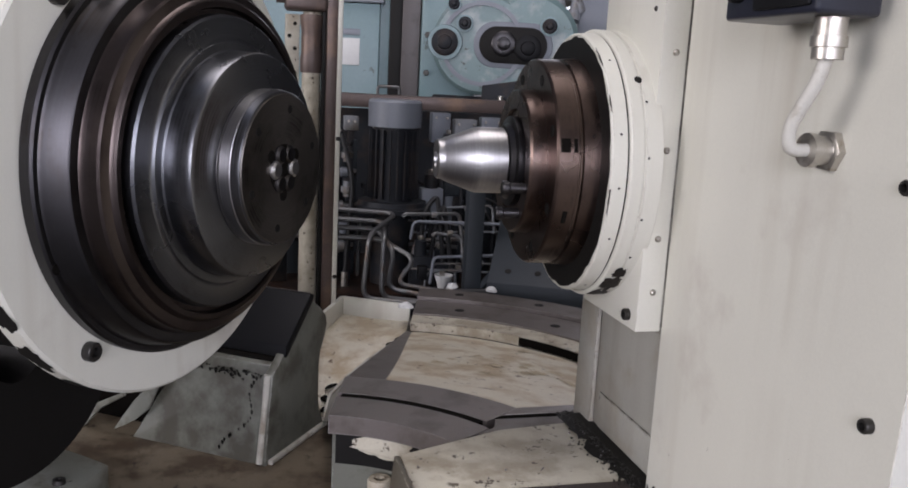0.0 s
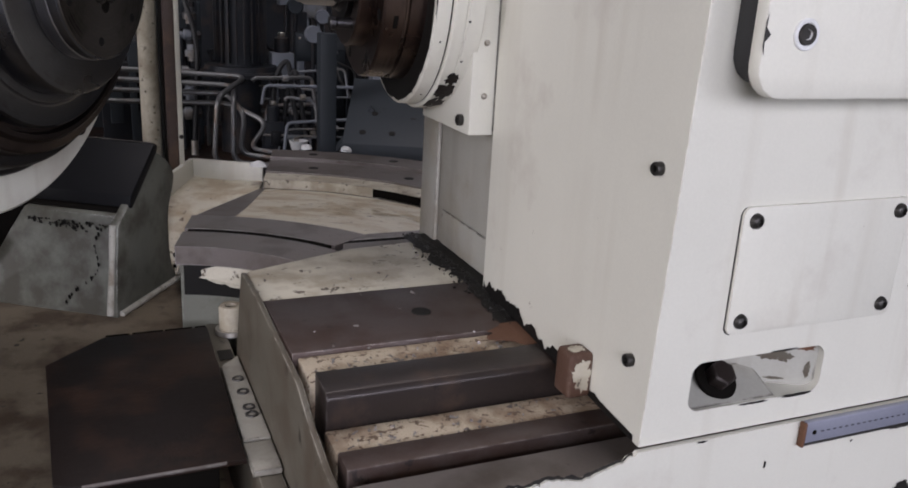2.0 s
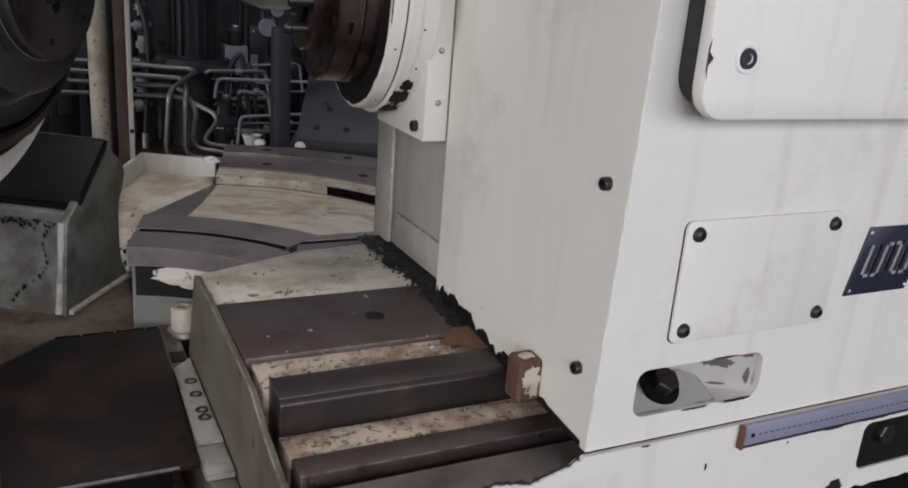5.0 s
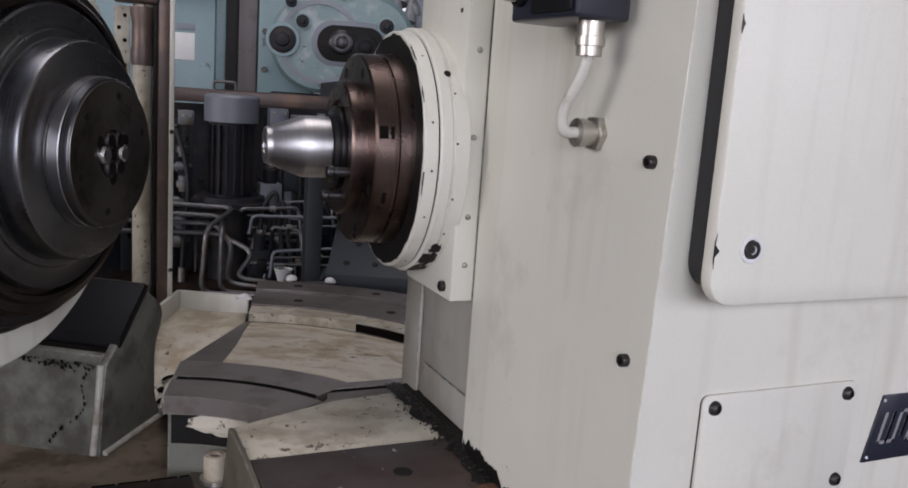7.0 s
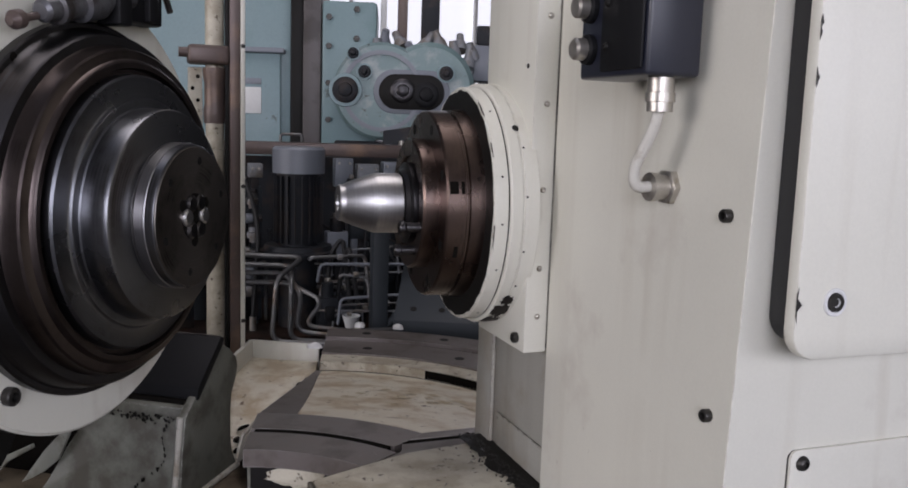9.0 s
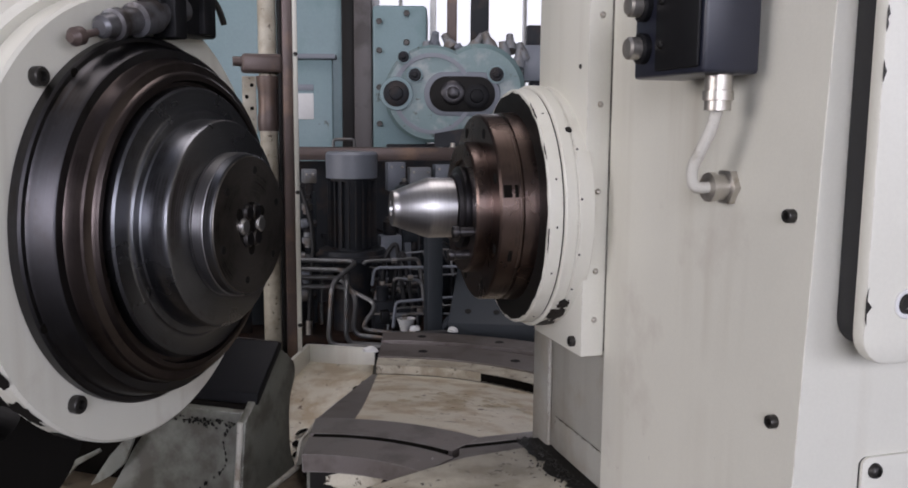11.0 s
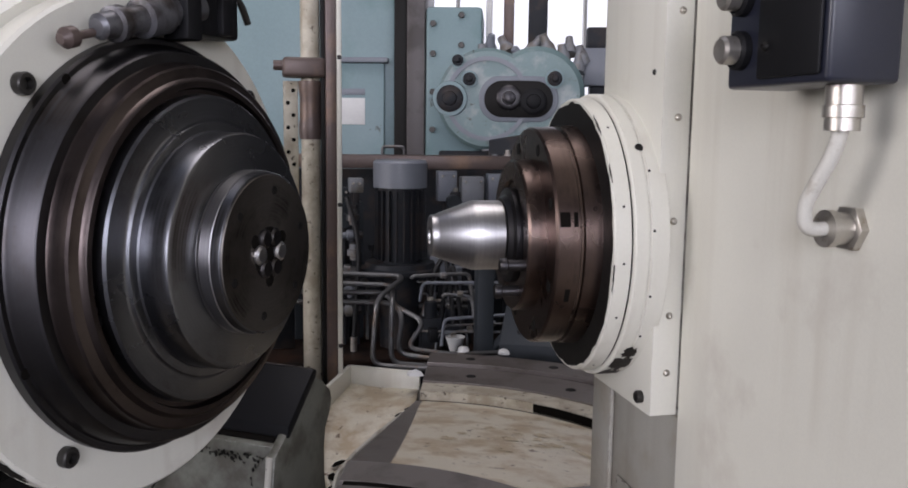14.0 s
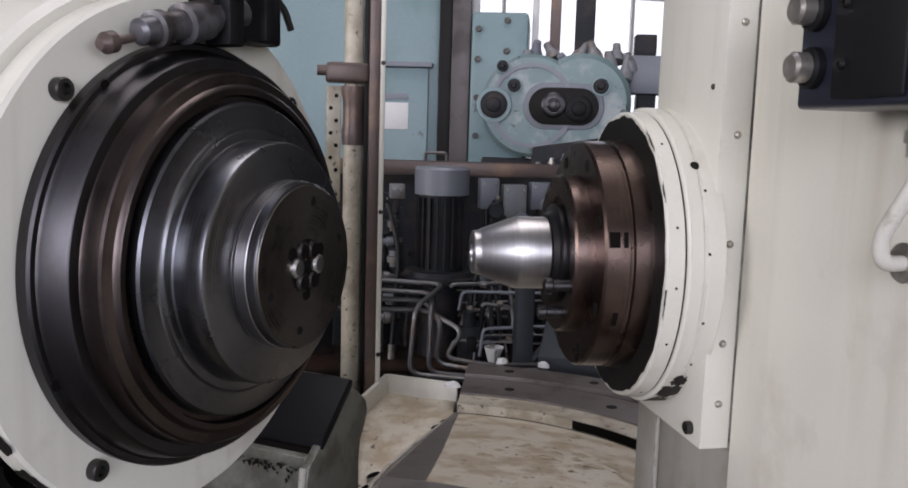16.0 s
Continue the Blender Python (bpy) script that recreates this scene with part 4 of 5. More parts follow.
for a in range(20, 360, 60):
    part("nose_screw", lathe([(0.1716, 0), (0.1716, 0.0055), (0.1720, 0.005), (0.1720, 0)], "X", 16), OILSHADE, head, "small dark screw", pose(0, 0, 0, a) @ pose(0.0003, 0.078, 0))
for a in (128, 62, -8, 205):
    part("plate_hole", lathe([(0, 0), (0, 0.0065), (0.0006, 0.006), (0.0006, 0)], "X", 16), GREASESHADE, head, "dark tapped hole in the rim", pose(0, 0, 0, a) @ pose(0.0193, 0.2585, 0))
for a in (136, -126.6, -53.4, 44):
    part("flange_screw", socket_screw(0.0125, 0.012), BOLT, head, "large dark socket-head screw", pose(0, 0, 0, a + 90) @ pose(0.0, 0, -0.2835))
for a, al, ro, sd in ((197, 0.012, 4, 1.5), (209, 0.016, 5, 2.5), (224, 0.015, 6, 3.5), (238, 0.012, 4, 4.5), (170, 0.008, 2, 5.5)):
    part("paint_chip", chip_on_ring(-0.019, 0.3226, a, al, ro, sd), OILSHADE, head, "patch of greasy bare metal")
clamp = part("clamp_bracket", join(box(0.004, 0.045, -0.012, 0.13, 0.272, 0.40, 0.006), box(0.02, 0.060, 0.000, 0.030, 0.262, 0.385, 0.004), box(0.01, 0.055, 0.080, 0.105, 0.275, 0.36, 0.004)), BLACK, head, "dark clamp bracket on top of the flange")
part("clamp_pin", moved(lathe([(-0.085, 0), (-0.085, 0.010), (-0.080, 0.015), (-0.060, 0.016), (-0.058, 0.021), (-0.046, 0.021), (-0.044, 0.017), (-0.012, 0.017), (-0.010, 0.024), (0.030, 0.024), (0.034, 0.019), (0.10, 0.019), (0.10, 0)], "Y", 24), pose(0.034, -0.045, 0.283, 14)), CLAMPSTEEL, clamp, "grey greasy clamping pin with collars")
part("pin_screw", moved(lathe([(-0.020, 0), (-0.020, 0.006), (-0.012, 0.012), (0.0, 0.012), (0.0, 0.005), (0.03, 0.005), (0.03, 0)], "Y", 14), pose(0.028, -0.155, 0.250, 14)), POSTBROWN, clamp, "rusty screw end")
part("clamp_nut", hex_bar(0.014, 0.014), BOLT, clamp, "dark hexagon nut", pose(0.0605, 0.015, 0.33))
part("clamp_hook", tube([(0.03, 0.125, 0.345), (0.035, 0.150, 0.325), (0.035, 0.165, 0.300)], 0.005, 8, 0.01), BOLT, clamp, "bent dark wire")

# ---- carriage that carries the work head ----
carriage = thing("head_carriage", pose(0, 0, 0), "grey-green oily carriage casting under the work head", "machine base")
# its side lies square to the axis of the head: along points to the operator, up is z
SIDE = Matrix(((0.831, -0.5563, 0, -0.331), (-0.5563, -0.831, 0, 1.282), (0, 0, 1, 0), (0, 0, 0, 1)))
CHEEK = [(0.002, 0.770), (-0.044, 0.744), (-0.078, 0.715), (-0.084, 0.692), (-0.076, 0.668), (-0.056, 0.636), (-0.050, 0.600), (-0.050, 0.531), (-0.056, 0.495), (-0.075, 0.462),
         (-0.075, 0.440), (0.172, 0.440), (0.158, 0.560), (0.146, 0.640), (0.108, 0.668)]
part("wing", prism(CHEEK, -0.020, 0.0, "X", 0.004), GREYGREEN, carriage, "grey-green painted side cheek with rounded shoulder", SIDE)
wall = prism([(-0.0205, 0.440), (-0.345, 0.440), (-0.325, 0.467), (-0.282, 0.545), (-0.250, 0.595), (-0.225, 0.655), (-0.0205, 0.655)], -0.05, 0.146, "Y", 0.004)
for v in wall.verts:
    if v.co.y > 0.1:
        v.co.y += (0.640 - v.co.z) * 0.13 - max(0, v.co.z - 0.638) * 1.6
part("front_wall", wall, GREYGREEN, carriage, "oily grey-green front wall", SIDE)
# a solid black block takes the place of the shade under the head
part("dark_hollow", prism([(-0.225, 0.452), (-0.225, 0.78), (-0.90, 0.78), (-0.90, 0.452)], -0.05, 0.10, "Y"), GREASESHADE, carriage, "solid black block for the shaded hollow under the head", SIDE, 0)
for pts, name, label in (([(-0.386, 0.459), (-0.366, 0.487), (-0.329, 0.536), (-0.276, 0.592), (-0.258, 0.594), (-0.292, 0.522), (-0.331, 0.489), (-0.362, 0.470)], "wall_edge", "pale rubbed edge of a web"),
                         ([(-0.560, 0.400), (-0.520, 0.441), (-0.502, 0.481), (-0.445, 0.504), (-0.358, 0.549), (-0.354, 0.541), (-0.422, 0.500), (-0.469, 0.448), (-0.535, 0.395)], "flaked_web", "flaked pale web under the head"),
                         ([(-0.80, 0.452), (-0.566, 0.477), (-0.468, 0.508), (-0.455, 0.518), (-0.564, 0.499), (-0.80, 0.495)], "flaked_web", "flaked pale web under the head")):
    part(name, prism(pts, 0.163, 0.171, "Y", 0.0015), PALEGREEN, carriage, label, SIDE)
part("rib", tube([(-0.012, 0.146, 0.640), (-0.013, 0.154, 0.56), (-0.015, 0.170, 0.455)], 0.0075, 10), PALERIB, carriage, "pale chipped stiffening rib", SIDE)
part("stop_block", prism([(0.0, 0.781), (0.100, 0.690), (0.104, 0.666), (0.096, 0.664), (-0.012, 0.764), (-0.014, 0.776)], -0.24, 0.003, "X", 0.002), BLACK, carriage, "matt black sloping rubber pad", SIDE)
part("pad_wear_strip", prism([(-0.014, 0.7765), (0.0, 0.7815), (0.0, 0.7835), (-0.014, 0.7785)], -0.238, -0.004, "X"), RINGSTEEL, carriage, "bare worn edge of the pad", SIDE)
part("pad_grease", prism([(0.060, 0.665), (0.103, 0.665), (0.112, 0.659), (0.112, 0.655), (0.060, 0.655)], -0.30, -0.024, "X", 0.002), GREASESHADE, carriage, "black grease under the pad", SIDE)
rb = random.Random(5)
for k in range(20):
    f = (k + rb.uniform(-0.5, 0.5)) / 20
    r_ = rb.uniform(0.0012, 0.0030)
    part("putty_bump", torn_patch(r_, r_ * 1.8, k * 3.1, 14), OILSHADE, carriage, "", SIDE @ pose(-0.036 - 0.075 * f * f - 0.012 * math.sin(f * 9), 0.1482 + 0.0215 * f, 0.630 - 0.165 * f, -7.4), 0)
for k in range(60):
    r_ = rb.uniform(0.001, 0.0042)
    z_ = 0.640 - abs(rb.gauss(0, 0.007))
    part("grease_fleck", torn_patch(r_, r_ * rb.uniform(0.6, 1.5), k * 1.9, 16), OILSHADE, carriage, "", SIDE @ pose(rb.uniform(-0.20, -0.025), 0.1482 + (0.630 - z_) * 0.13 + 0.00002 * k, z_, -7.4), 0)
# black here paints the shade below the head
part("under_casting", lathe([(-0.70, 0.05), (-0.70, 0.22), (-0.30, 0.22), (-0.30, 0.05), (-0.70, 0.05)], "X", 48, 180, 180), OILSHADE, carriage, "head underside blackened for its shade", pose(-0.5667, 0.698, 0.80, 0, 0, -33.8))
part("flange_pad", prism([(-0.803, 0.914), (-0.761, 0.981), (-0.717, 1.076), (-0.769, 1.125), (-0.859, 1.20), (-1.05, 1.22), (-1.05, 0.90)], 0.4525, 0.505, "Z", 0.004), PALEGREEN, carriage, "pale green bolted foot flange")
part("pad_screw", lathe([(0.505, 0), (0.505, 0.012), (0.513, 0.011), (0.513, 0.006), (0.508, 0.0055), (0.508, 0)], "Z", 18), BOLT, carriage, "dark socket-head screw", pose(-0.791, 1.009, 0))

# ---- swivel base with its circular guide rings ----
base = thing("swivel_base", pose(0, 0, 0), "cream swivel base with scraped circular guide rings", "machine base")
NEAR, FAR, NEAR_Z = (-0.42, 0.45), (-0.20, 1.05), 0.725
NM, FM = pose(*NEAR, 0), pose(*FAR, 0)
part("near_ring_inner", moved(sector(0.297, 0.377, 0.694, NEAR_Z, 33, 75), NM), RINGSTEEL, base, "grey scraped guide ring")
part("near_ring_outer", moved(sector(0.395, 0.476, 0.66, NEAR_Z, 36, 75), NM), RINGSTEEL, base, "grey scraped guide ring")
# filled to 1 mm below the top; black paints the deep groove's shade
part("near_groove", moved(sector(0.3772, 0.3948, 0.60, NEAR_Z - 0.001, 37, 74), NM), GREASESHADE, base, "groove filled almost flush, its shade painted black")
part("ring_wall", moved(sector(0.310, 0.3825, 0.30, 0.6935, 35, 74), NM), GREYGREEN, base, "grey-green wall under the ring")
part("wall_break", moved(sector(0.3075, 0.3098, 0.640, 0.6935, 47, 73), NM), OILSHADE, base, "black break in the wall")
scrap = bmesh.new()
edge_ = []
for k in range(40):
    t = 2 * math.pi * k / 40
    f = 1 + 0.25 * noise.noise(Vector((math.cos(t) * 2.5, math.sin(t) * 2.5, 3))) + 0.18 * noise.noise(Vector((math.cos(t) * 7, math.sin(t) * 7, 9)))
    a = radians(58 + 10 * f * math.cos(t))
    edge_.append(scrap.verts.new((0.3070 * math.cos(a), 0.3070 * math.sin(a), min(0.6915, 0.676 + 0.019 * f * math.sin(t)))))
scrap.faces.new(edge_)
part("paint_patch", moved(scrap, NM), DIRTY, base, "torn patch of cream paint", None, 0)
part("straight_way_front", prism([(-0.128, 0.637), (-0.0985, 0.656), (-0.088, 0.672), (-0.085, 0.690), (0.12, 0.690), (0.12, 0.637)], 0.64, NEAR_Z, "Z", 0.001), RINGSTEEL, base, "grey straight way")
part("straight_way_rear", prism([(-0.0655, 0.7060), (-0.0325, 0.7325), (0.12, 0.735), (0.12, 0.7060)], 0.64, NEAR_Z, "Z", 0.001), RINGSTEEL, base, "grey straight way")
# shallow too, with the groove's shade as flat black
part("straight_groove", box(-0.083, 0.12, 0.6905, 0.7055, 0.60, NEAR_Z - 0.001, 0), GREASESHADE, base, "groove filled almost flush, its shade painted black", None, 0)


def deck_point(u, v):
    """A place on the deck: u from its free edge to the column, v from the near ring to the far one."""
    a, c = radians(75 - 57 * u), radians(75 - 75 * u)
    p = Vector((NEAR[0] + 0.477 * math.cos(a), NEAR[1] + 0.477 * math.sin(a), NEAR_Z - 0.003))
    q = Vector((FAR[0] + 0.5915 * math.cos(c), FAR[1] + 0.5915 * math.sin(c), 0.587))
    return p.lerp(q, v)


def border(v):
    """How wide the bare border of the deck is; it widens towards the near ring."""
    return 0.02 + 0.13 * (1 - v) ** 1.3


def deck(first, last, nu, nv, low):
    """A piece of the deck between two lines u = first(v) and u = last(v)."""
    bm = bmesh.new()
    top = [[bm.verts.new(deck_point(first(j / nv) + (last(j / nv) - first(j / nv)) * i / nu, j / nv)) for j in range(nv + 1)] for i in range(nu + 1)]
    edge = [top[0][j] for j in range(nv + 1)] + [top[i][nv] for i in range(1, nu + 1)] + [top[nu][j] for j in range(nv - 1, -1, -1)] + [top[i][0] for i in range(nu - 1, 0, -1)]
    for i in range(nu):
        for j in range(nv):
            bm.faces.new((top[i][j], top[i + 1][j], top[i + 1][j + 1], top[i][j + 1]))
    foot = [bm.verts.new((v.co.x, v.co.y, low)) for v in edge]
    for k in range(len(edge)):
        m = (k + 1) % len(edge)
        bm.faces.new((edge[k], edge[m], foot[m], foot[k]))
    bm.faces.new(foot)
    return bm


part("sloping_deck", deck(lambda v: border(v) + 0.001, lambda v: 1, 24, 10, 0.40), DECK, base, "cream painted deck stained with dried coolant")
part("deck_border", deck(lambda v: 0, border, 4, 10, 0.40), RINGSTEEL, base, "bare grey border of the deck")
FOOT = [(-0.291, 1.338, 0.462), (-0.272, 1.402, 0.495), (-0.226, 1.452, 0.520), (-0.165, 1.505, 0.545), (-0.055, 1.615, 0.572)]


def foot_point(v):
    """A place on the line where the deck's flank meets the tray."""
    k = min(3, int(v * 4))
    return Vector(FOOT[k]).lerp(Vector(FOOT[k + 1]), v * 4 - k)


flank = bmesh.new()
flank_rows = []
for j in range(17):
    top_, low_ = deck_point(0, j / 16), foot_point(j / 16)
    flank_rows.append([flank.verts.new(top_.lerp(low_, i / 8) - Vector((0, 0, 0.030 * math.sin(math.pi * i / 8) * (1 - j / 16)))) for i in range(9)])
    flank_rows[-1].append(flank.verts.new((low_.x, low_.y, 0.40)))
for a, b_ in zip(flank_rows, flank_rows[1:]):
    for i in range(9):
        flank.faces.new((a[i], a[i + 1], b_[i + 1], b_[i]))
part("deck_flank", flank, FLANK, base, "smooth grey-cream flank sweeping down from the deck", None, 60)
part("flank_edge", tube([deck_point(0, v / 16).lerp(foot_point(v / 16), 0.97) + Vector((0, 0, 0.004)) for v in range(17)], 0.004, 8), PALERIB, base, "pale rubbed lower edge of the flank")
rs = random.Random(9)
for k in range(60):
    u, v = min(0.9, max(0.2, rs.gauss(0.5, 0.18))), min(0.9, max(0.12, rs.gauss(0.55, 0.2)))
    p = deck_point(u, v)
    n_ = (deck_point(u + 0.02, v) - p).cross(deck_point(u, v + 0.02) - p).normalized()
    turn_ = n_.to_track_quat("Y", "Z").to_matrix().to_4x4()
    if n_.z < 0:
        n_ = -n_
    big = k < 14
    part("dried_residue", torn_patch(rs.uniform(0.010, 0.030) if big else rs.uniform(0.0015, 0.005), rs.uniform(0.006, 0.018) if big else rs.uniform(0.001, 0.004), k * 2.3, 30 if big else 14), CRUST if big else RESIDUE, base, "", Matrix.Translation(p + n_ * (0.0012 + 0.00003 * k)) @ turn_, 0)
part("far_step", moved(sector(0.592, 0.665, 0.40, 0.613, -10, 74), FM), DIRTY, base, "low cream riser")
# a black strip on the riser, painted for the recess's shade
part("far_recess", moved(sector(0.5900, 0.5918, 0.590, 0.6115, 14, 45), FM), GREASESHADE, base, "black strip for the shaded recess in the riser")
part("riser_joint", moved(sector(0.5890, 0.5917, 0.580, 0.5885, -10, 74), FM), GREASESHADE, base, "dark joint at the foot of the riser")
part("far_ring_inner", moved(sector(0.6655, 0.805, 0.40, 0.618, -10, 74), FM), RINGSTEEL, base, "grey guide ring segment")
# far groove likewise filled, its shade put in as black
part("far_groove", moved(sector(0.8055, 0.815, 0.40, 0.6155, -10, 74), FM), GREASESHADE, base, "black groove")
part("far_ring_outer", moved(sector(0.8155, 0.92, 0.40, 0.627, -10, 74), FM), RINGSTEEL, base, "grey guide ring segment")
for r, a, z in ((0.73, 64, 0.618), (0.73, 42, 0.618), (0.87, 66, 0.627), (0.87, 50, 0.627), (0.87, 34, 0.627)):
    part("ring_screw", lathe([(z, 0), (z, 0.014), (z + 0.001, 0.013), (z + 0.001, 0)], "Z", 18), OILSHADE, base, "dark sunk screw", pose(FAR[0] + r * math.cos(radians(a)), FAR[1] + r * math.sin(radians(a)), 0))
part("base_casting", prism([(-1.1, 0.02), (0.9, 0.66), (0.9, 1.6), (0.3, 2.0), (-1.1, 2.0)], 0.0, 0.398, "Z", 0.01), GREYGREEN, base, "grey-green base casting")
part("basin_floor", box(-1.1, -0.2725, 0.12, 1.60, 0.3985, 0.452, 0.003), BASIN, base, "brown-stained cream coolant basin floor")
part("black_slab", box(-1.0, -0.3035, 0.125, 0.42, 0.4525, 0.458, 0.002), GREASESHADE, base, "black slab on the basin floor")
part("basin_kerb", tube([SIDE @ Vector((0.004, y, 0.456)) for y in (-0.075, 0.0, 0.09, 0.16)], 0.007, 8), PALERIB, base, "pale worn kerb at the foot of the carriage")

# ---- drip tray, cover plate and fittings beside the bed ----
tray = thing("drip_tray", pose(0, 0, 0), "cream sheet-metal drip tray with a low rim", "tray")
tf = bmesh.new()
inner_side = [(-0.292, 1.352, 0.458), (-0.300, 1.40, 0.490), (-0.298, 1.47, 0.520), (-0.285, 1.57, 0.545), (-0.268, 1.665, 0.566), (-0.190, 1.85, 0.570)]
outer_side = [Vector(p) + Vector((0.004, 0.004, -0.002)) for p in FOOT] + [Vector((-0.015, 1.752, 0.572))]
rows_ = []
for a, b_ in zip(inner_side, outer_side):
    rows_.append([tf.verts.new(Vector(a).lerp(b_, i / 6) - Vector((0, 0, 0.004 * math.sin(math.pi * i / 6)))) for i in range(7)])
for a, b_ in zip(rows_, rows_[1:]):
    for i in range(6):
        tf.faces.new((a[i], a[i + 1], b_[i + 1], b_[i]))
floor_part = part("tray_floor", tf, DECK, tray, "stained sloping tray floor", None, 60)
sol = floor_part.modifiers.new("thick", "SOLIDIFY")
sol.thickness, sol.offset = 0.01, 0
for x, y, z, a in ((-0.281, 1.40, 0.493, 20), (-0.284, 1.375, 0.477, 0), (-0.262, 1.435, 0.510, -40), (-0.06, 1.61, 0.572, -60), (-0.09, 1.585, 0.566, -50)):
    part("tray_sludge", moved(lathe([(0, 0), (0, 0.012), (0.003, 0.009), (0.004, 0)], "Z", 9), pose(x, y, z, 0, -12, a) @ Matrix.Diagonal((1, 2.2, 1, 1))), GREASESHADE, tray, "black sludge along the tray's edge")
for p, q in (((-0.272, 1.66), (-0.192, 1.853)), ((-0.192, 1.853), (-0.012, 1.752))):
    d = Vector((q[0] - p[0], q[1] - p[1], 0))
    rim = box(0, d.length, -0.006, 0.006, 0.54, 0.625, 0.002)
    part("tray_rim", moved(rim, pose(p[0], p[1], 0, 0, 0, math.degrees(math.atan2(d.y, d.x)))), CREAM, tray, "folded cream rim")
cover = thing("cover_plate", pose(0, 0, 0), "rusty brown cover plate with a cut corner", "cover plate")
part("plate_sheet", prism([(-0.312, 0.286), (-0.304, 0.688), (-0.455, 0.687), (-0.532, 0.608), (-0.517, 0.296), (-0.49, 0.284)], 0.598, 0.605, "Z", 0.0015), RUSTY, cover)
part("front_lip", tube([(-0.488, 0.285, 0.603), (-0.335, 0.286, 0.603)], 0.0022, 6), RINGSTEEL, cover, "bare rubbed front edge")
# solid black strips drawn for the shade in the gap
for x0, x1 in ((-0.452, -0.418), (-0.414, -0.370), (-0.366, -0.326), (-0.322, -0.306)):
    part("rear_gap", box(x0, x1, 0.6885, 0.6945, 0.57, 0.604, 0), GREASESHADE, cover, "solid black strip for the shaded gap behind the plate", None, 0)
# support blackened to carry the shade below the plate
part("plate_support", box(-0.50, -0.34, 0.31, 0.60, 0.4525, 0.5975, 0.003), GREASESHADE, cover, "support under the plate, its shade put in as black")
ledge = thing("screw_ledge", pose(0, 0, 0), "cream ledge with screws beside the slideway", "machine ledge")
part("ledge_bar", box(-0.303, -0.2745, 0.18, 0.735, 0.4525, 0.590, 0.004), ENDPLATE, ledge)
part("screw_plate", prism([(-0.308, 0.335), (-0.2748, 0.335), (-0.2748, 0.578), (-0.303, 0.548)], 0.5905, 0.601, "Z", 0.0015), GRIMY2, ledge, "cream plate with sunk screws")
part("lower_plate", box(-0.309, -0.2748, 0.265, 0.332, 0.5905, 0.599, 0.002), GRIMY2, ledge, "chipped cream end piece")
part("washer", lathe([(0.5905, 0), (0.5905, 0.026), (0.598, 0.025), (0.598, 0)], "Z", 24), ZINC, ledge, "bright worn washer", pose(-0.266, 0.69, 0))
part("ledge_slot", box(-0.299, -0.278, 0.588, 0.622, 0.585, 0.5915, 0), OILSHADE, ledge, "square dark slot", None, 0)
part("stud_boss", lathe([(0.598, 0), (0.598, 0.019), (0.632, 0.0195), (0.636, 0.017), (0.636, 0.009), (0.625, 0.008), (0.625, 0)], "Z", 24), DIRTY, ledge, "round cream boss", pose(-0.266, 0.69, 0))
part("boss_hole", lathe([(0.6312, 0), (0.6312, 0.0085), (0.6322, 0.0082), (0.6322, 0)], "Z", 16), OILSHADE, ledge, "dark hole", pose(-0.266, 0.69, -0.006))
for y in (0.50, 0.46, 0.415, 0.395):
    part("ledge_screw", lathe([(0.6, 0), (0.6, 0.009), (0.6025, 0.008), (0.6025, 0.005), (0.6008, 0.0045), (0.6008, 0)], "Z", 18), BOLT, ledge, "dark sunk screw", pose(-0.287, y, 0))
wedge = thing("wiper_block", pose(-0.011, 0.086, 0.768), "rusty worn wiper block on the column's side", "wiper block")
part("block_body", box(-0.0145, 0.0145, -0.015, 0.015, -0.024, 0.025, 0.005, 3), TAN, wedge)
part("block_face", torn_patch(0.0105, 0.0165, 4.2), DIRTY, wedge, "ragged cream patch on the block's face", pose(0.001, -0.0153, 0.001), 0)
part("block_top_patch", torn_patch(0.009, 0.008, 7.7), DIRTY, wedge, "ragged cream patch on the block's top", pose(0.0, 0.0, 0.0253, 90), 0)

# ---- behind: guard post ----
post = thing("guard_post", pose(-0.215, 1.80, 0), "brown steel guard post with a white edge strip", "post")
part("post_bar", box(-0.044, -0.016, -0.02, 0.02, 0.40, 2.4, 0.003), POSTBROWN, post, "brown rusty bar")
part("edge_strip", box(-0.0155, -0.003, -0.022, 0.022, 0.62, 2.4, 0.002), CREAM, post, "white painted edge strip")
for z in (0.70, 1.08, 1.46):
    part("strip_screw", dome_screw(0.006, 0.003), BOLT, post, "", pose(-0.009, -0.022, z) @ FACE_FRONT)
part("post_tube", tube([(-0.080, 0.02, 0.40), (-0.080, 0.02, 1.62), (-0.092, 0.02, 1.80), (-0.10, 0.02, 2.4)], 0.025, 18), DIRTY, post, "cream painted tube")
part("post_clamp", join(box(-0.152, -0.044, -0.03, 0.05, 1.408, 1.458, 0.010, 3), moved(lathe([(0, 0), (0, 0.013), (0.05, 0.013), (0.05, 0)], "X", 12), pose(-0.175, -0.005, 1.437))), POSTBROWN, post, "rusty clamp with a bolt")
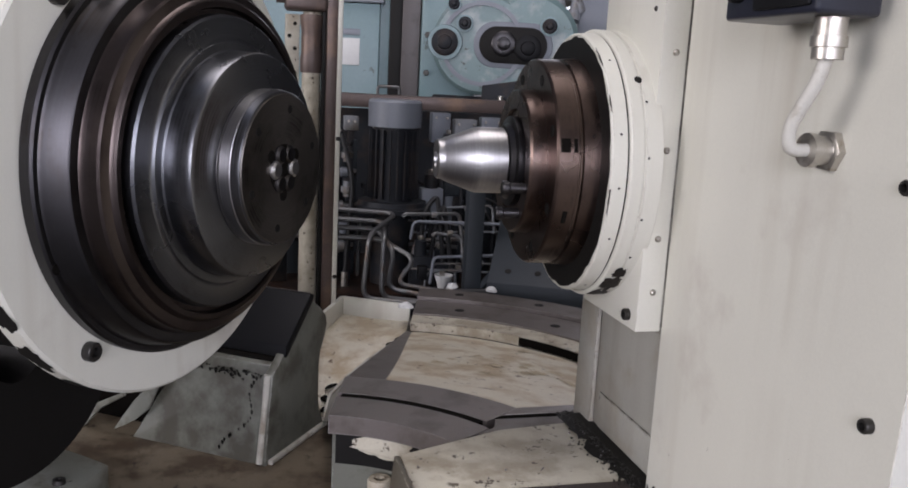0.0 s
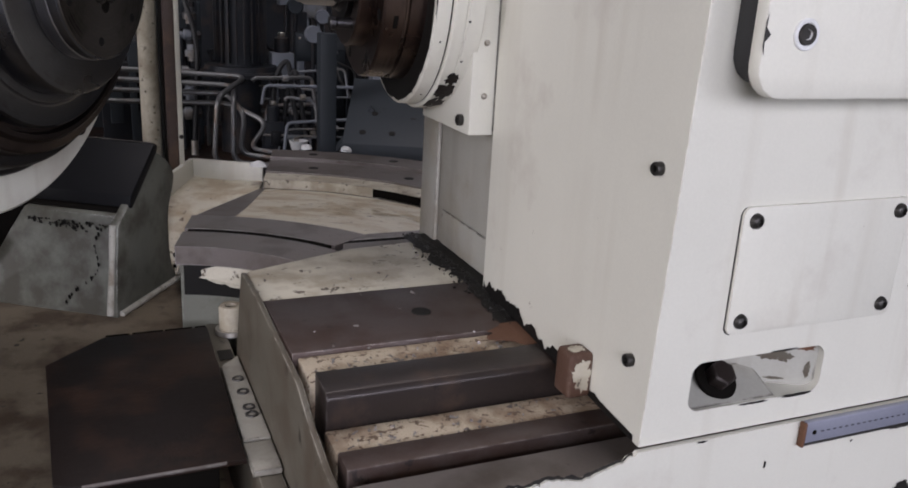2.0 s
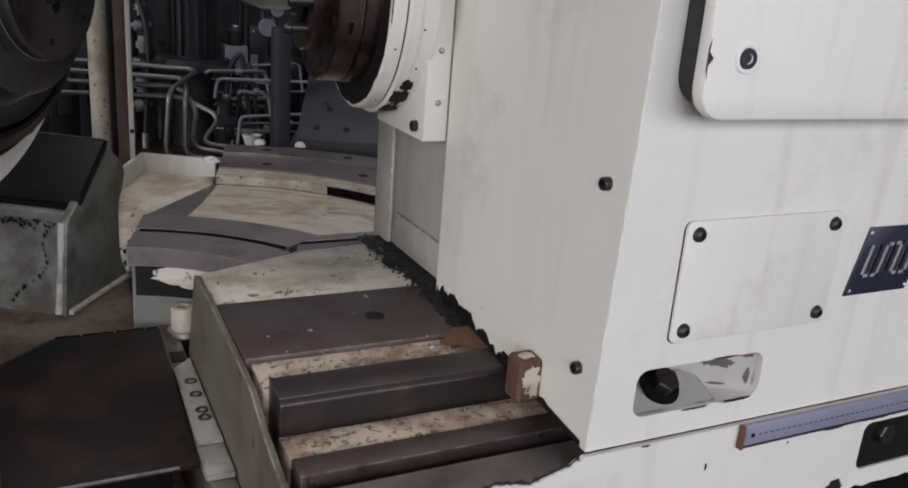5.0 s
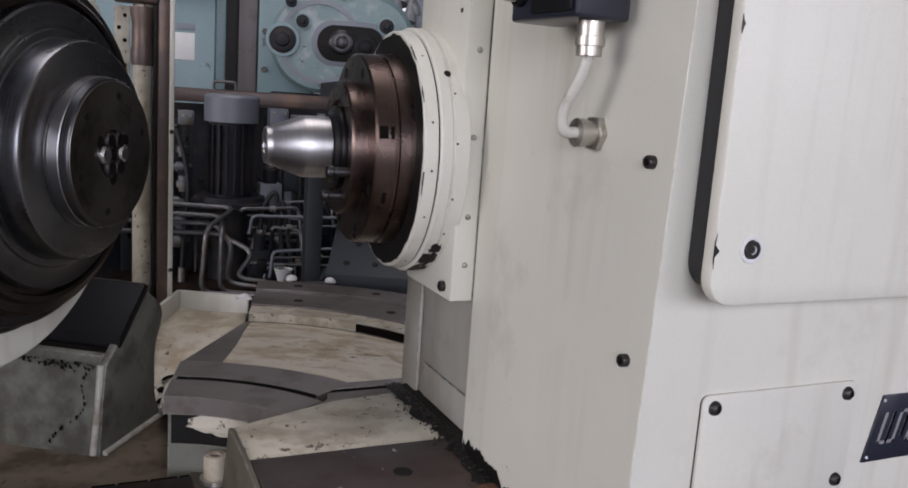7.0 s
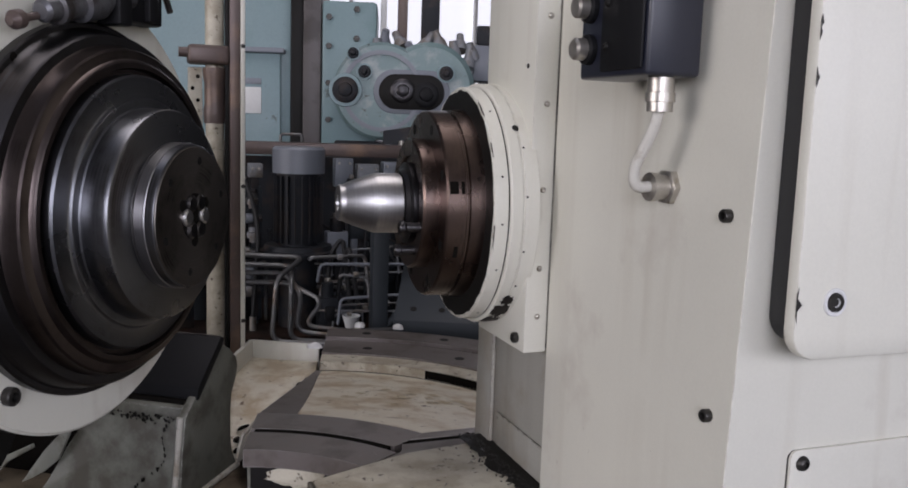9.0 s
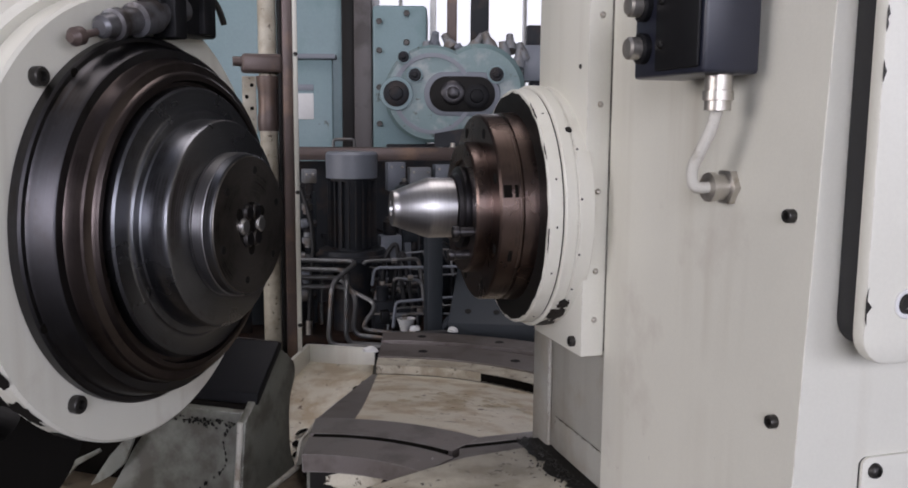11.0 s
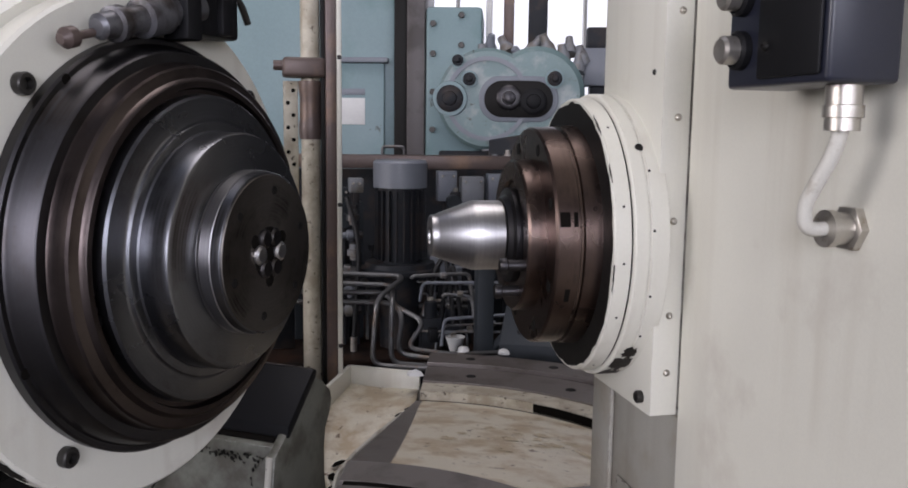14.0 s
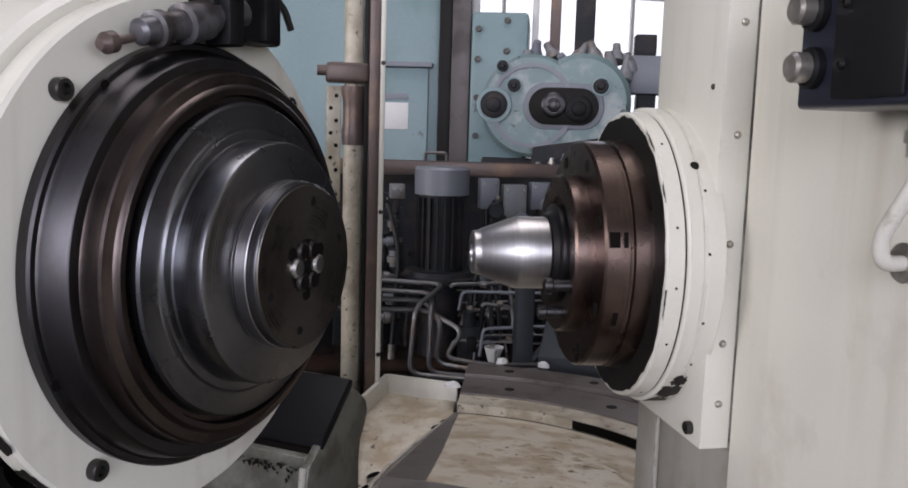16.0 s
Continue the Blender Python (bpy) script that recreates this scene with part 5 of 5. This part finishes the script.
part("tube_collar", lathe([(1.25, 0.025), (1.25, 0.029), (1.27, 0.031), (1.29, 0.031), (1.30, 0.028), (1.36, 0.028), (1.38, 0.032), (1.40, 0.032), (1.40, 0.025)], "Z", 20), POSTBROWN, post, "rusty collar", pose(-0.080, 0.02, 0))
perf = part("perforated_strip", box(-0.150, -0.112, 0.03, 0.034, 1.10, 1.40, 0.001), DIRTY, post, "cream perforated strip")
for k in range(9):
    part("strip_hole", lathe([(0, 0), (0, 0.0055), (0.001, 0.005), (0.001, 0)], "X", 10), GREASESHADE, perf, "dark hole", pose(-0.124 - 0.014 * (k % 2), 0.0298, 1.12 + 0.032 * k) @ FACE_FRONT)
part("chain_strip", box(-0.055, -0.0445, -0.012, 0.012, 0.45, 2.4, 0.001), OILSHADE, post, "black greasy strip")

# ---- behind: hydraulic unit ----
tank = thing("hydraulic_tank", pose(0, 0, 0), "dark oily hydraulic tank full of fittings", "tank")
# the unit's dark paint also carries part of its shade
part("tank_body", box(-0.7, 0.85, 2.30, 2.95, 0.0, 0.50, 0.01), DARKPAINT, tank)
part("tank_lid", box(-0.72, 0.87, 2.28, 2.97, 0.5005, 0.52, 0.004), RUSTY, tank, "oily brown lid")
part("back_panel", box(-0.75, 0.95, 2.97, 3.0, 0.0, 1.12, 0.003), DARKPAINT, tank, "grimy back panel darkened for the shade behind the unit")
motor = thing("electric_motor", pose(0.05, 2.46, 0), "grimy upright electric motor with a grey fan cover", "motor")
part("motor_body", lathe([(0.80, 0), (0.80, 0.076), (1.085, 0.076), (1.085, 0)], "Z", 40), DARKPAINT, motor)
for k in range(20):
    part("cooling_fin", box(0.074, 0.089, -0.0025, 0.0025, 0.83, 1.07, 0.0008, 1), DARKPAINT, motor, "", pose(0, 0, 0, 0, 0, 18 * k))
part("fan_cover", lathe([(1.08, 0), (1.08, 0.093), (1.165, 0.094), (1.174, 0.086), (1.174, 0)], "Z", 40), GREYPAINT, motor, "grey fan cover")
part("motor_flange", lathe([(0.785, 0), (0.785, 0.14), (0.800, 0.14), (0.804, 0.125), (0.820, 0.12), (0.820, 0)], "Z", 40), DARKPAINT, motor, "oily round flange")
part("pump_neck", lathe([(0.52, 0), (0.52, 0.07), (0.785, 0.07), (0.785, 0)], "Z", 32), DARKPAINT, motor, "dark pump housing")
beam = thing("rail_beam", pose(0, 0, 0), "long brown-grey steel rail on posts", "rail")
part("beam_bar", moved(box(-0.6, 0.62, -0.03, 0.03, 1.135, 1.185, 0.004), pose(0, 2.70, 0, 0, 0, -12)), POSTBROWN, beam)
for x, y in ((-0.55, 2.815), (0.55, 2.58)):
    part("beam_leg", box(x - 0.02, x + 0.02, y - 0.02, y + 0.02, 0.5205, 1.134, 0.003), DARKPAINT, beam)
part("beam_handle", tube([(0.02, 2.69, 1.186), (0.02, 2.69, 1.215), (0.10, 2.675, 1.215), (0.10, 2.675, 1.186)], 0.006, 8, 0.02), PIPE, beam, "small wire handle")

RUNS = [[(-0.75, 2.41, 0.832), (0.029, 2.24, 0.805), (-0.085, 2.08, 0.762), (-0.100, 2.08, 0.558), (0.12, 2.03, 0.545), (0.40, 2.05, 0.545)],
        [(-0.75, 2.39, 0.800), (-0.010, 2.23, 0.778), (-0.032, 2.11, 0.745), (-0.036, 2.11, 0.552), (0.13, 2.06, 0.545), (0.40, 2.08, 0.545)],
        [(-0.75, 2.37, 0.762), (-0.030, 2.25, 0.750), (0.005, 2.13, 0.700), (-0.012, 2.13, 0.575), (0.13, 2.09, 0.558), (0.40, 2.11, 0.552)],
        [(-0.75, 2.36, 0.725), (-0.02, 2.26, 0.716), (0.085, 2.17, 0.665), (0.020, 2.16, 0.585), (0.16, 2.12, 0.568), (0.40, 2.14, 0.56)]]
for turn in RUNS:
    pipe = thing("hydraulic_pipe", pose(0, 0, 0), "bent bare steel hydraulic pipe", "pipe", "hydraulic pipes")
    part("pipe_run", tube(turn, 0.0082, 10, 0.04), PIPE, pipe)
    part("pipe_nut", hex_bar(0.013, 0.022), ZINC, pipe, "plated pipe nut", pose(turn[4][0] + 0.02, turn[4][1], turn[4][2], 0, 0, 4))

stand = thing("steel_stand", pose(0, 0, 0), "dark grey welded steel stand with a brace", "stand")
part("upright", box(0.250, 0.305, 2.14, 2.19, 0.0, 0.955, 0.003), GREYDARK, stand)
part("brace", tube([(0.30, 2.16, 0.56), (0.42, 2.10, 0.72)], 0.016, 8), GREYDARK, stand)
part("cross_bar", box(0.305, 0.75, 2.15, 2.18, 0.90, 0.94, 0.003), GREYDARK, stand)
rnd = random.Random(4)


def valve_block(x, y, z, w, h, mat):
    """A small valve on the hydraulic unit: body, coil, nut and plug."""
    v = thing("hydraulic_valve", pose(x, y, z), "grimy hydraulic valve with a coil and plug", "valve", "hydraulic valves")
    part("valve_body", box(-w / 2, w / 2, -0.03, 0.03, 0, h, 0.004), mat, v)
    part("coil", lathe([(h, 0), (h, w * 0.32), (h + 0.05, w * 0.32), (h + 0.055, w * 0.25), (h + 0.055, 0)], "Z", 16), DARKPAINT, v, "black coil")
    part("coil_nut", hex_bar(w * 0.16, 0.014, "Z"), ZINC, v, "plated nut", pose(0, 0, h + 0.055))
    part("plug", box(-w * 0.22, w * 0.22, -0.062, -0.031, h * 0.35, h * 0.75, 0.003), rnd.choice((BLACK, GREYDARK, GREYPAINT)), v, "small connector plug")


for x, y, z, w, h, mat in ((-0.17, 2.55, 0.5205, 0.09, 0.42, DARKPAINT), (-0.10, 2.60, 0.5205, 0.07, 0.50, GREYDARK), (0.20, 2.50, 0.5205, 0.08, 0.34, GREYPAINT), (0.27, 2.56, 0.5205, 0.06, 0.48, DARKPAINT),
                           (0.34, 2.62, 0.5205, 0.08, 0.46, GREYPAINT), (0.42, 2.58, 0.5205, 0.06, 0.40, GREYDARK), (0.49, 2.66, 0.5205, 0.07, 0.52, DARKPAINT), (-0.27, 2.62, 0.5205, 0.08, 0.36, GREYDARK),
                           (0.14, 2.36, 0.5205, 0.07, 0.12, DARKPAINT), (0.22, 2.40, 0.5205, 0.06, 0.08, DARKPAINT), (-0.36, 2.5, 0.5205, 0.09, 0.3, DARKPAINT), (0.58, 2.5, 0.5205, 0.09, 0.3, GREYPAINT)):
    valve_block(x, y, z, w, h, mat)
for pts in ([(0.13, 2.38, 0.55), (0.15, 2.36, 0.80), (0.19, 2.35, 0.86), (0.22, 2.34, 0.62)], [(0.17, 2.37, 0.55), (0.19, 2.36, 0.74), (0.21, 2.33, 0.84), (0.245, 2.32, 0.60)], [(-0.12, 2.4, 0.55), (-0.10, 2.38, 0.9), (-0.14, 2.42, 1.05)]):
    hose = thing("hydraulic_hose", pose(0, 0, 0), "black rubber hydraulic hose", "hose", "hydraulic hoses")
    part("hose_run", tube(pts, 0.0085, 8, 0.08), RUBBER, hose)
    part("hose_end", lathe([(-0.031, 0), (-0.031, 0.012), (0.02, 0.012), (0.02, 0)], "Z", 12), ZINC, hose, "plated hose end", pose(*pts[0]))
cup = thing("plastic_cup", pose(0.215, 2.30, 0.521), "small white plastic funnel cup", "cup")
part("cup_bowl", lathe([(0.0, 0), (0.0, 0.016), (0.05, 0.030), (0.06, 0.034), (0.06, 0.029), (0.02, 0.014), (0.02, 0)], "Z", 24), PAPER, cup)
guard = thing("perforated_guard", pose(0.28, 1.99, 0.50, 0, 0, -24), "grey sloping guard plate with dark holes", "guard plate")
slope = prism([(0, 0.0), (0, 0.13), (0.30, 0.30), (0.30, 0.0)], 0, 0.75, "X", 0.003)
part("guard_sheet", slope, GREYDARK, guard)
for i in range(5):
    for j in range(3):
        if (i + j) % 3 != 2:
            part("guard_hole", moved(lathe([(0, 0), (0, 0.011), (0.001, 0.011), (0.001, 0)], "Z", 14), pose(0.06 + 0.095 * i + 0.03 * (j % 2), 0.05 + 0.085 * j, 0.1595 + 0.048 * j, math.degrees(math.atan2(0.17, 0.30)))), OILSHADE, guard, "dark hole")
for x, y, z in ((0.16, 1.955, 0.623), (-0.03, 1.72, 0.626), (0.27, 1.90, 0.623)):
    rag = thing("paper_scrap", pose(x, y, z, 0, 0, 40 * x * 10), "crumpled scrap of white paper", "paper scrap", "paper scraps")
    bmr = bmesh.new()
    bmesh.ops.create_icosphere(bmr, subdivisions=2, radius=0.021)
    for v in bmr.verts:
        v.co = Vector((v.co.x * 1.1, v.co.y * 0.8, max(0, v.co.z) * 0.7)) * (1 + 0.35 * noise.noise(v.co * 60 + Vector((x * 9, 0, 0))))
    part("crumple", bmr, PAPER, rag, "", None, 20)

# small lines, fittings and gauges crowded on the unit
rp = random.Random(21)
for k in range(26):
    x = rp.uniform(-0.55, 0.75)
    y = rp.uniform(2.5, 2.9)
    z0, z1 = rp.uniform(0.521, 0.7), rp.uniform(0.75, 1.12)
    line = thing("thin_pipe", pose(0, 0, 0), "thin grimy copper or steel line", "pipe", "thin lines")
    dx = rp.uniform(-0.16, 0.16)
    part("line_run", tube([(x, y, 0.5205), (x, y, (z0 + z1) / 2), (x + dx, y - 0.03, (z0 + z1) / 2 + rp.uniform(-0.05, 0.08)), (x + dx, y + 0.02, z1)], rp.choice((0.004, 0.005, 0.007)), 8, 0.03), rp.choice((PIPE, DARKPAINT, RUBBER, PIPE, GREYPAINT)), line)
    part("line_nut", hex_bar(0.011, 0.018, "Z"), rp.choice((ZINC, DARKPAINT)), line, "small pipe nut", pose(x + dx, y + 0.02, z1))
for x, y, z, s, mat in ((0.255, 2.52, 1.02, 0.028, GREYDARK), (0.36, 2.55, 0.985, 0.026, GREYPAINT), (0.45, 2.52, 1.04, 0.03, GREYPAINT), (-0.14, 2.50, 0.96, 0.026, GREYDARK), (0.30, 2.44, 0.93, 0.03, GREYPAINT), (-0.24, 2.55, 1.06, 0.034, GREYPAINT)):
    gauge = thing("pressure_gauge", pose(x, y, z), "small round gauge on a stem", "gauge", "gauges")
    part("gauge_case", lathe([(-0.012, 0), (-0.012, s), (0.010, s), (0.012, s * 0.9), (0.010, s * 0.85), (0.010, 0)], "Y", 24), mat, gauge, "", pose(0, 0, 0, 0, 0, 180))
    part("gauge_stem", lathe([(0.5205 - z, 0), (0.5205 - z, 0.007), (-s * 0.9, 0.007), (-s * 0.9, 0)], "Z", 8), DARKPAINT, gauge)

# manifold boxes, couplings and cross lines round the motor
for x, y, z, w, h, mat in ((0.245, 2.60, 1.02, 0.07, 0.11, GREYPAINT), (0.335, 2.58, 0.98, 0.085, 0.13, PANELGREY), (0.44, 2.60, 1.02, 0.08, 0.10, GREYPAINT), (0.30, 2.52, 0.83, 0.10, 0.10, GREYDARK), (-0.10, 2.50, 1.06, 0.05, 0.05, PANELGREY), (-0.15, 2.62, 0.95, 0.08, 0.12, GREYDARK)):
    jb = thing("junction_box", pose(x, y, z), "small grey grimy box on the hydraulic unit", "junction box", "junction boxes")
    part("box_case", box(-w / 2, w / 2, -0.025, 0.025, 0, h, 0.004), mat, jb)
    part("box_lid", box(-w / 2 + 0.006, w / 2 - 0.006, -0.030, -0.0255, 0.008, h - 0.008, 0.002), mat, jb, "raised lid")
    part("box_stem", box(-0.012, 0.012, -0.01, 0.01, 0.5205 - z, -0.0005, 0.002), DARKPAINT, jb, "dark bracket")
    for sx in (-1, 1):
        part("lid_screw", dome_screw(0.005, 0.003), ZINC, jb, "", pose(sx * (w / 2 - 0.014), -0.030, h - 0.018) @ FACE_FRONT)
rc = random.Random(77)
for k in range(13):
    z = 0.56 + 0.021 * k + rc.uniform(-0.008, 0.008)
    x0, x1 = rc.uniform(0.05, 0.20), rc.uniform(0.26, 0.62)
    y = rc.uniform(2.28, 2.46)
    cross = thing("cross_pipe", pose(0, 0, 0), "thin grey steel cross line", "pipe", "cross lines")
    part("cross_run", tube([(x0, y, z - rc.uniform(0.0, 0.10)), (x0 + 0.01, y, z), (x1, y + rc.uniform(-0.03, 0.03), z + rc.uniform(-0.02, 0.02)), (x1 + 0.01, y, z - 0.09)], rc.choice((0.004, 0.0055, 0.007)), 8, 0.02), rc.choice((PIPE, GREYPAINT, DARKPAINT, PANELGREY)), cross)
    part("cross_nut", hex_bar(0.011, 0.018), rc.choice((ZINC, PANELGREY)), cross, "small coupling", pose((x0 + x1) / 2, y, z))
for k, (x, z, r) in enumerate(((-0.135, 0.66, 0.022), (-0.125, 0.73, 0.026), (-0.14, 0.80, 0.020), (-0.115, 0.86, 0.024), (-0.13, 0.92, 0.018), (-0.12, 0.98, 0.022))):
    fit = thing("pipe_coupling", pose(x, 2.42, z), "pale grimy pipe coupling", "coupling", "couplings")
    part("coupling_body", lathe([(-0.025, 0), (-0.025, r * 0.6), (-0.012, r * 0.6), (-0.010, r), (0.010, r), (0.012, r * 0.7), (0.030, r * 0.7), (0.030, 0)], "XZ"[k % 2], 14), (PANELGREY, GREYPAINT, PIPE)[k % 3], fit)
    part("coupling_nut", hex_bar(r * 0.8, 0.014, "XZ"[k % 2]), DARKPAINT, fit, "dark nut", pose(*((0.030, 0, 0) if k % 2 == 0 else (0, 0, 0.030))))

# ---- behind: teal machine ----
TM = pose(0.24, 3.66, 0, 0, 0, -16)
teal = thing("background_machine", TM, "pale teal gear-cutting machine with round covers", "machine")
part("machine_column", box(-1.3, -0.03, 0.12, 0.9, 0.0, 2.7, 0.015), TEAL, teal, "tall teal column")
part("column_step", box(-0.40, -0.08, 0.08, 0.1195, 0.3, 1.60, 0.008), TEAL, teal, "teal inset cover")
part("step_ledge", box(-0.42, -0.06, 0.05, 0.1195, 1.601, 1.625, 0.004), GREYPAINT, teal, "pale ledge")
part("notice_sheet", box(-0.335, -0.175, 0.0755, 0.0795, 1.30, 1.43, 0.001), PAPER, teal, "white notice sheet")
part("notice_bar", box(-0.335, -0.175, 0.0755, 0.0795, 1.445, 1.475, 0.001), GREYPAINT, teal, "grey printed strip")
part("slideway_dark", box(-0.029, 0.035, 0.06, 0.6, 0.3, 2.7, 0.006), OILSHADE, teal, "dark vertical slideway")
part("slideway_brown", box(0.036, 0.125, 0.03, 0.6, 0.3, 2.7, 0.006), SLIDEGREY, teal, "grey-brown oily slide cover")
part("head_plate", box(0.13, 0.40, 0.00, 0.5, 1.12, 1.86, 0.02), TEAL, teal, "teal bolted head plate")
for z in (1.28, 1.46, 1.64, 1.78):
    part("plate_bolt", hex_bar(0.016, 0.014), BOLT, teal, "", pose(0.165, 0.0, z) @ FACE_FRONT)
    part("plate_bolt", hex_bar(0.016, 0.014), BOLT, teal, "", pose(0.30, 0.0, z + 0.04) @ FACE_FRONT) if z > 1.5 else None
part("round_housing", moved(lathe([(0, 0), (0, 0.235), (0.09, 0.235), (0.11, 0.22), (0.115, 0.0)], "X", 56), pose(0.43, 0.0, 1.425) @ FACE_FRONT), HOUSETEAL, teal, "rounded teal gear cover")
part("side_housing", moved(lathe([(0, 0), (0, 0.225), (0.08, 0.225), (0.11, 0.20), (0.11, 0.0)], "X", 56), pose(0.66, 0.0, 1.445) @ FACE_FRONT), HOUSETEAL, teal, "rounded teal gear cover")
part("housing_rim", moved(lathe([(0.110, 0.195), (0.122, 0.195), (0.122, 0.175), (0.110, 0.175), (0.110, 0.195)], "X", 56), pose(0.43, 0.0, 1.425) @ FACE_FRONT), GREYPAINT, teal, "pale worn rim")
oval = []
for k in range(40):
    t = 2 * math.pi * k / 40
    oval.append((0.575 + (0.075 if math.cos(t) > 0 else -0.075) * (abs(math.cos(t)) > 0.02) + 0.085 * math.cos(t), 1.425 + 0.085 * math.sin(t)))
part("oval_recess", prism(oval, -0.128, -0.1, "Y", 0.004), OILSHADE, teal, "black oval recess")
ring = [(x * 1.0 + (x - 0.575) * 0.16, 1.425 + (z - 1.425) * 1.25) for x, z in oval]
part("oval_frame", prism(ring, -0.120, -0.08, "Y", 0.006), GREYPAINT, teal, "worn pale oval frame")
for lx, z, r, mat, name in ((0.255, 1.425, 0.062, DARKPAINT, "round_cover"), (0.53, 1.43, 0.058, DARKSTEEL, "spindle_end"), (0.645, 1.415, 0.062, BLACK, "spindle_cap"), (0.345, 1.515, 0.030, DARKPAINT, "small_plug"),
                            (0.29, 1.60, 0.026, DARKPAINT, "small_plug"), (0.74, 1.52, 0.034, DARKPAINT, "small_plug")):
    part(name, moved(lathe([(0, 0), (0, r), (0.02, r), (0.026, r * 0.85), (0.026, r * 0.55), (0.045, r * 0.5), (0.05, r * 0.3), (0.05, 0)], "X", 28), pose(lx, -0.117, z) @ FACE_FRONT), mat, teal, "round oily cover")
    part("cover_rim", moved(lathe([(0, r * 1.02), (0, r * 1.32), (0.012, r * 1.28), (0.012, r * 1.02), (0, r * 1.02)], "X", 28), pose(lx, -0.117, z) @ FACE_FRONT), TEAL, teal, "teal rim") if mat is DARKPAINT else None
# solid dark pieces painted for the shade beneath the gear cover
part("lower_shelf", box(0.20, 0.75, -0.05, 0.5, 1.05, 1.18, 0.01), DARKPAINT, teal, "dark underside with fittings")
part("shelf_front", prism([(0.44, 1.06), (0.44, 1.235), (0.56, 1.255), (0.74, 1.285), (0.90, 1.30), (0.90, 1.06)], -0.150, -0.0505, "Y", 0.008), DARKPAINT, teal, "solid dark front for the shaded hollow under the gear cover")
for k in range(6):
    part("shelf_fitting", moved(lathe([(0, 0), (0, 0.018), (0.02, 0.018), (0.022, 0.012), (0.04, 0.012), (0.04, 0)], "Z", 12), pose(0.47 + 0.06 * k, -0.165, 1.13 + 0.02 * (k % 3))), (PANELGREY, ZINC, GREYPAINT)[k % 3], teal, "small pale fitting")
part("machine_body", box(0.13, 1.15, 0.10, 0.9, 0.0, 1.0, 0.02), TEAL, teal, "teal lower body")
for lx, w, mat in ((0.50, 0.05, POSTBROWN), (0.62, 0.09, DARKPAINT), (0.415, 0.03, PAPER)):
    part("upper_post", box(lx, lx + w, 0.05, 0.15, 1.60, 2.7, 0.005), mat, teal, "upright bar above the gear cover")
for k in range(16):
    lx = 0.40 + 0.032 * k
    part("top_fitting", moved(lathe([(0, 0), (0, 0.024), (0.03, 0.022), (0.05, 0.014), (0.07 + 0.01 * (k % 3), 0.012), (0.07 + 0.01 * (k % 3), 0)], "Z", 12), pose(lx, -0.03 + 0.05 * (k % 2), 1.60 + 0.05 * math.sin(k * 2.1), 30 * math.sin(k * 1.3), 35 * math.sin(k * 2.9)) @ Matrix.Diagonal((1.5, 1.5, 1.2, 1))), rnd.choice((GREYPAINT, PANELGREY, PANELGREY, DARKPAINT)), teal, "small pale fitting")
cabinet = thing("control_box", pose(1.10, 3.55, 0, 0, 0, -16), "grey-blue control box on a dark bracket", "control box")
part("box_body", box(0.03, 0.20, -0.06, 0.1, 1.50, 1.68, 0.008), GREYPAINT, cabinet)
part("box_bracket", box(0.07, 0.16, -0.03, 0.08, 0.0, 1.499, 0.006), DARKPAINT, cabinet, "dark bracket")
part("box_top", box(0.05, 0.15, -0.04, 0.06, 1.681, 1.78, 0.006), DARKPAINT, cabinet, "dark fitting on top")
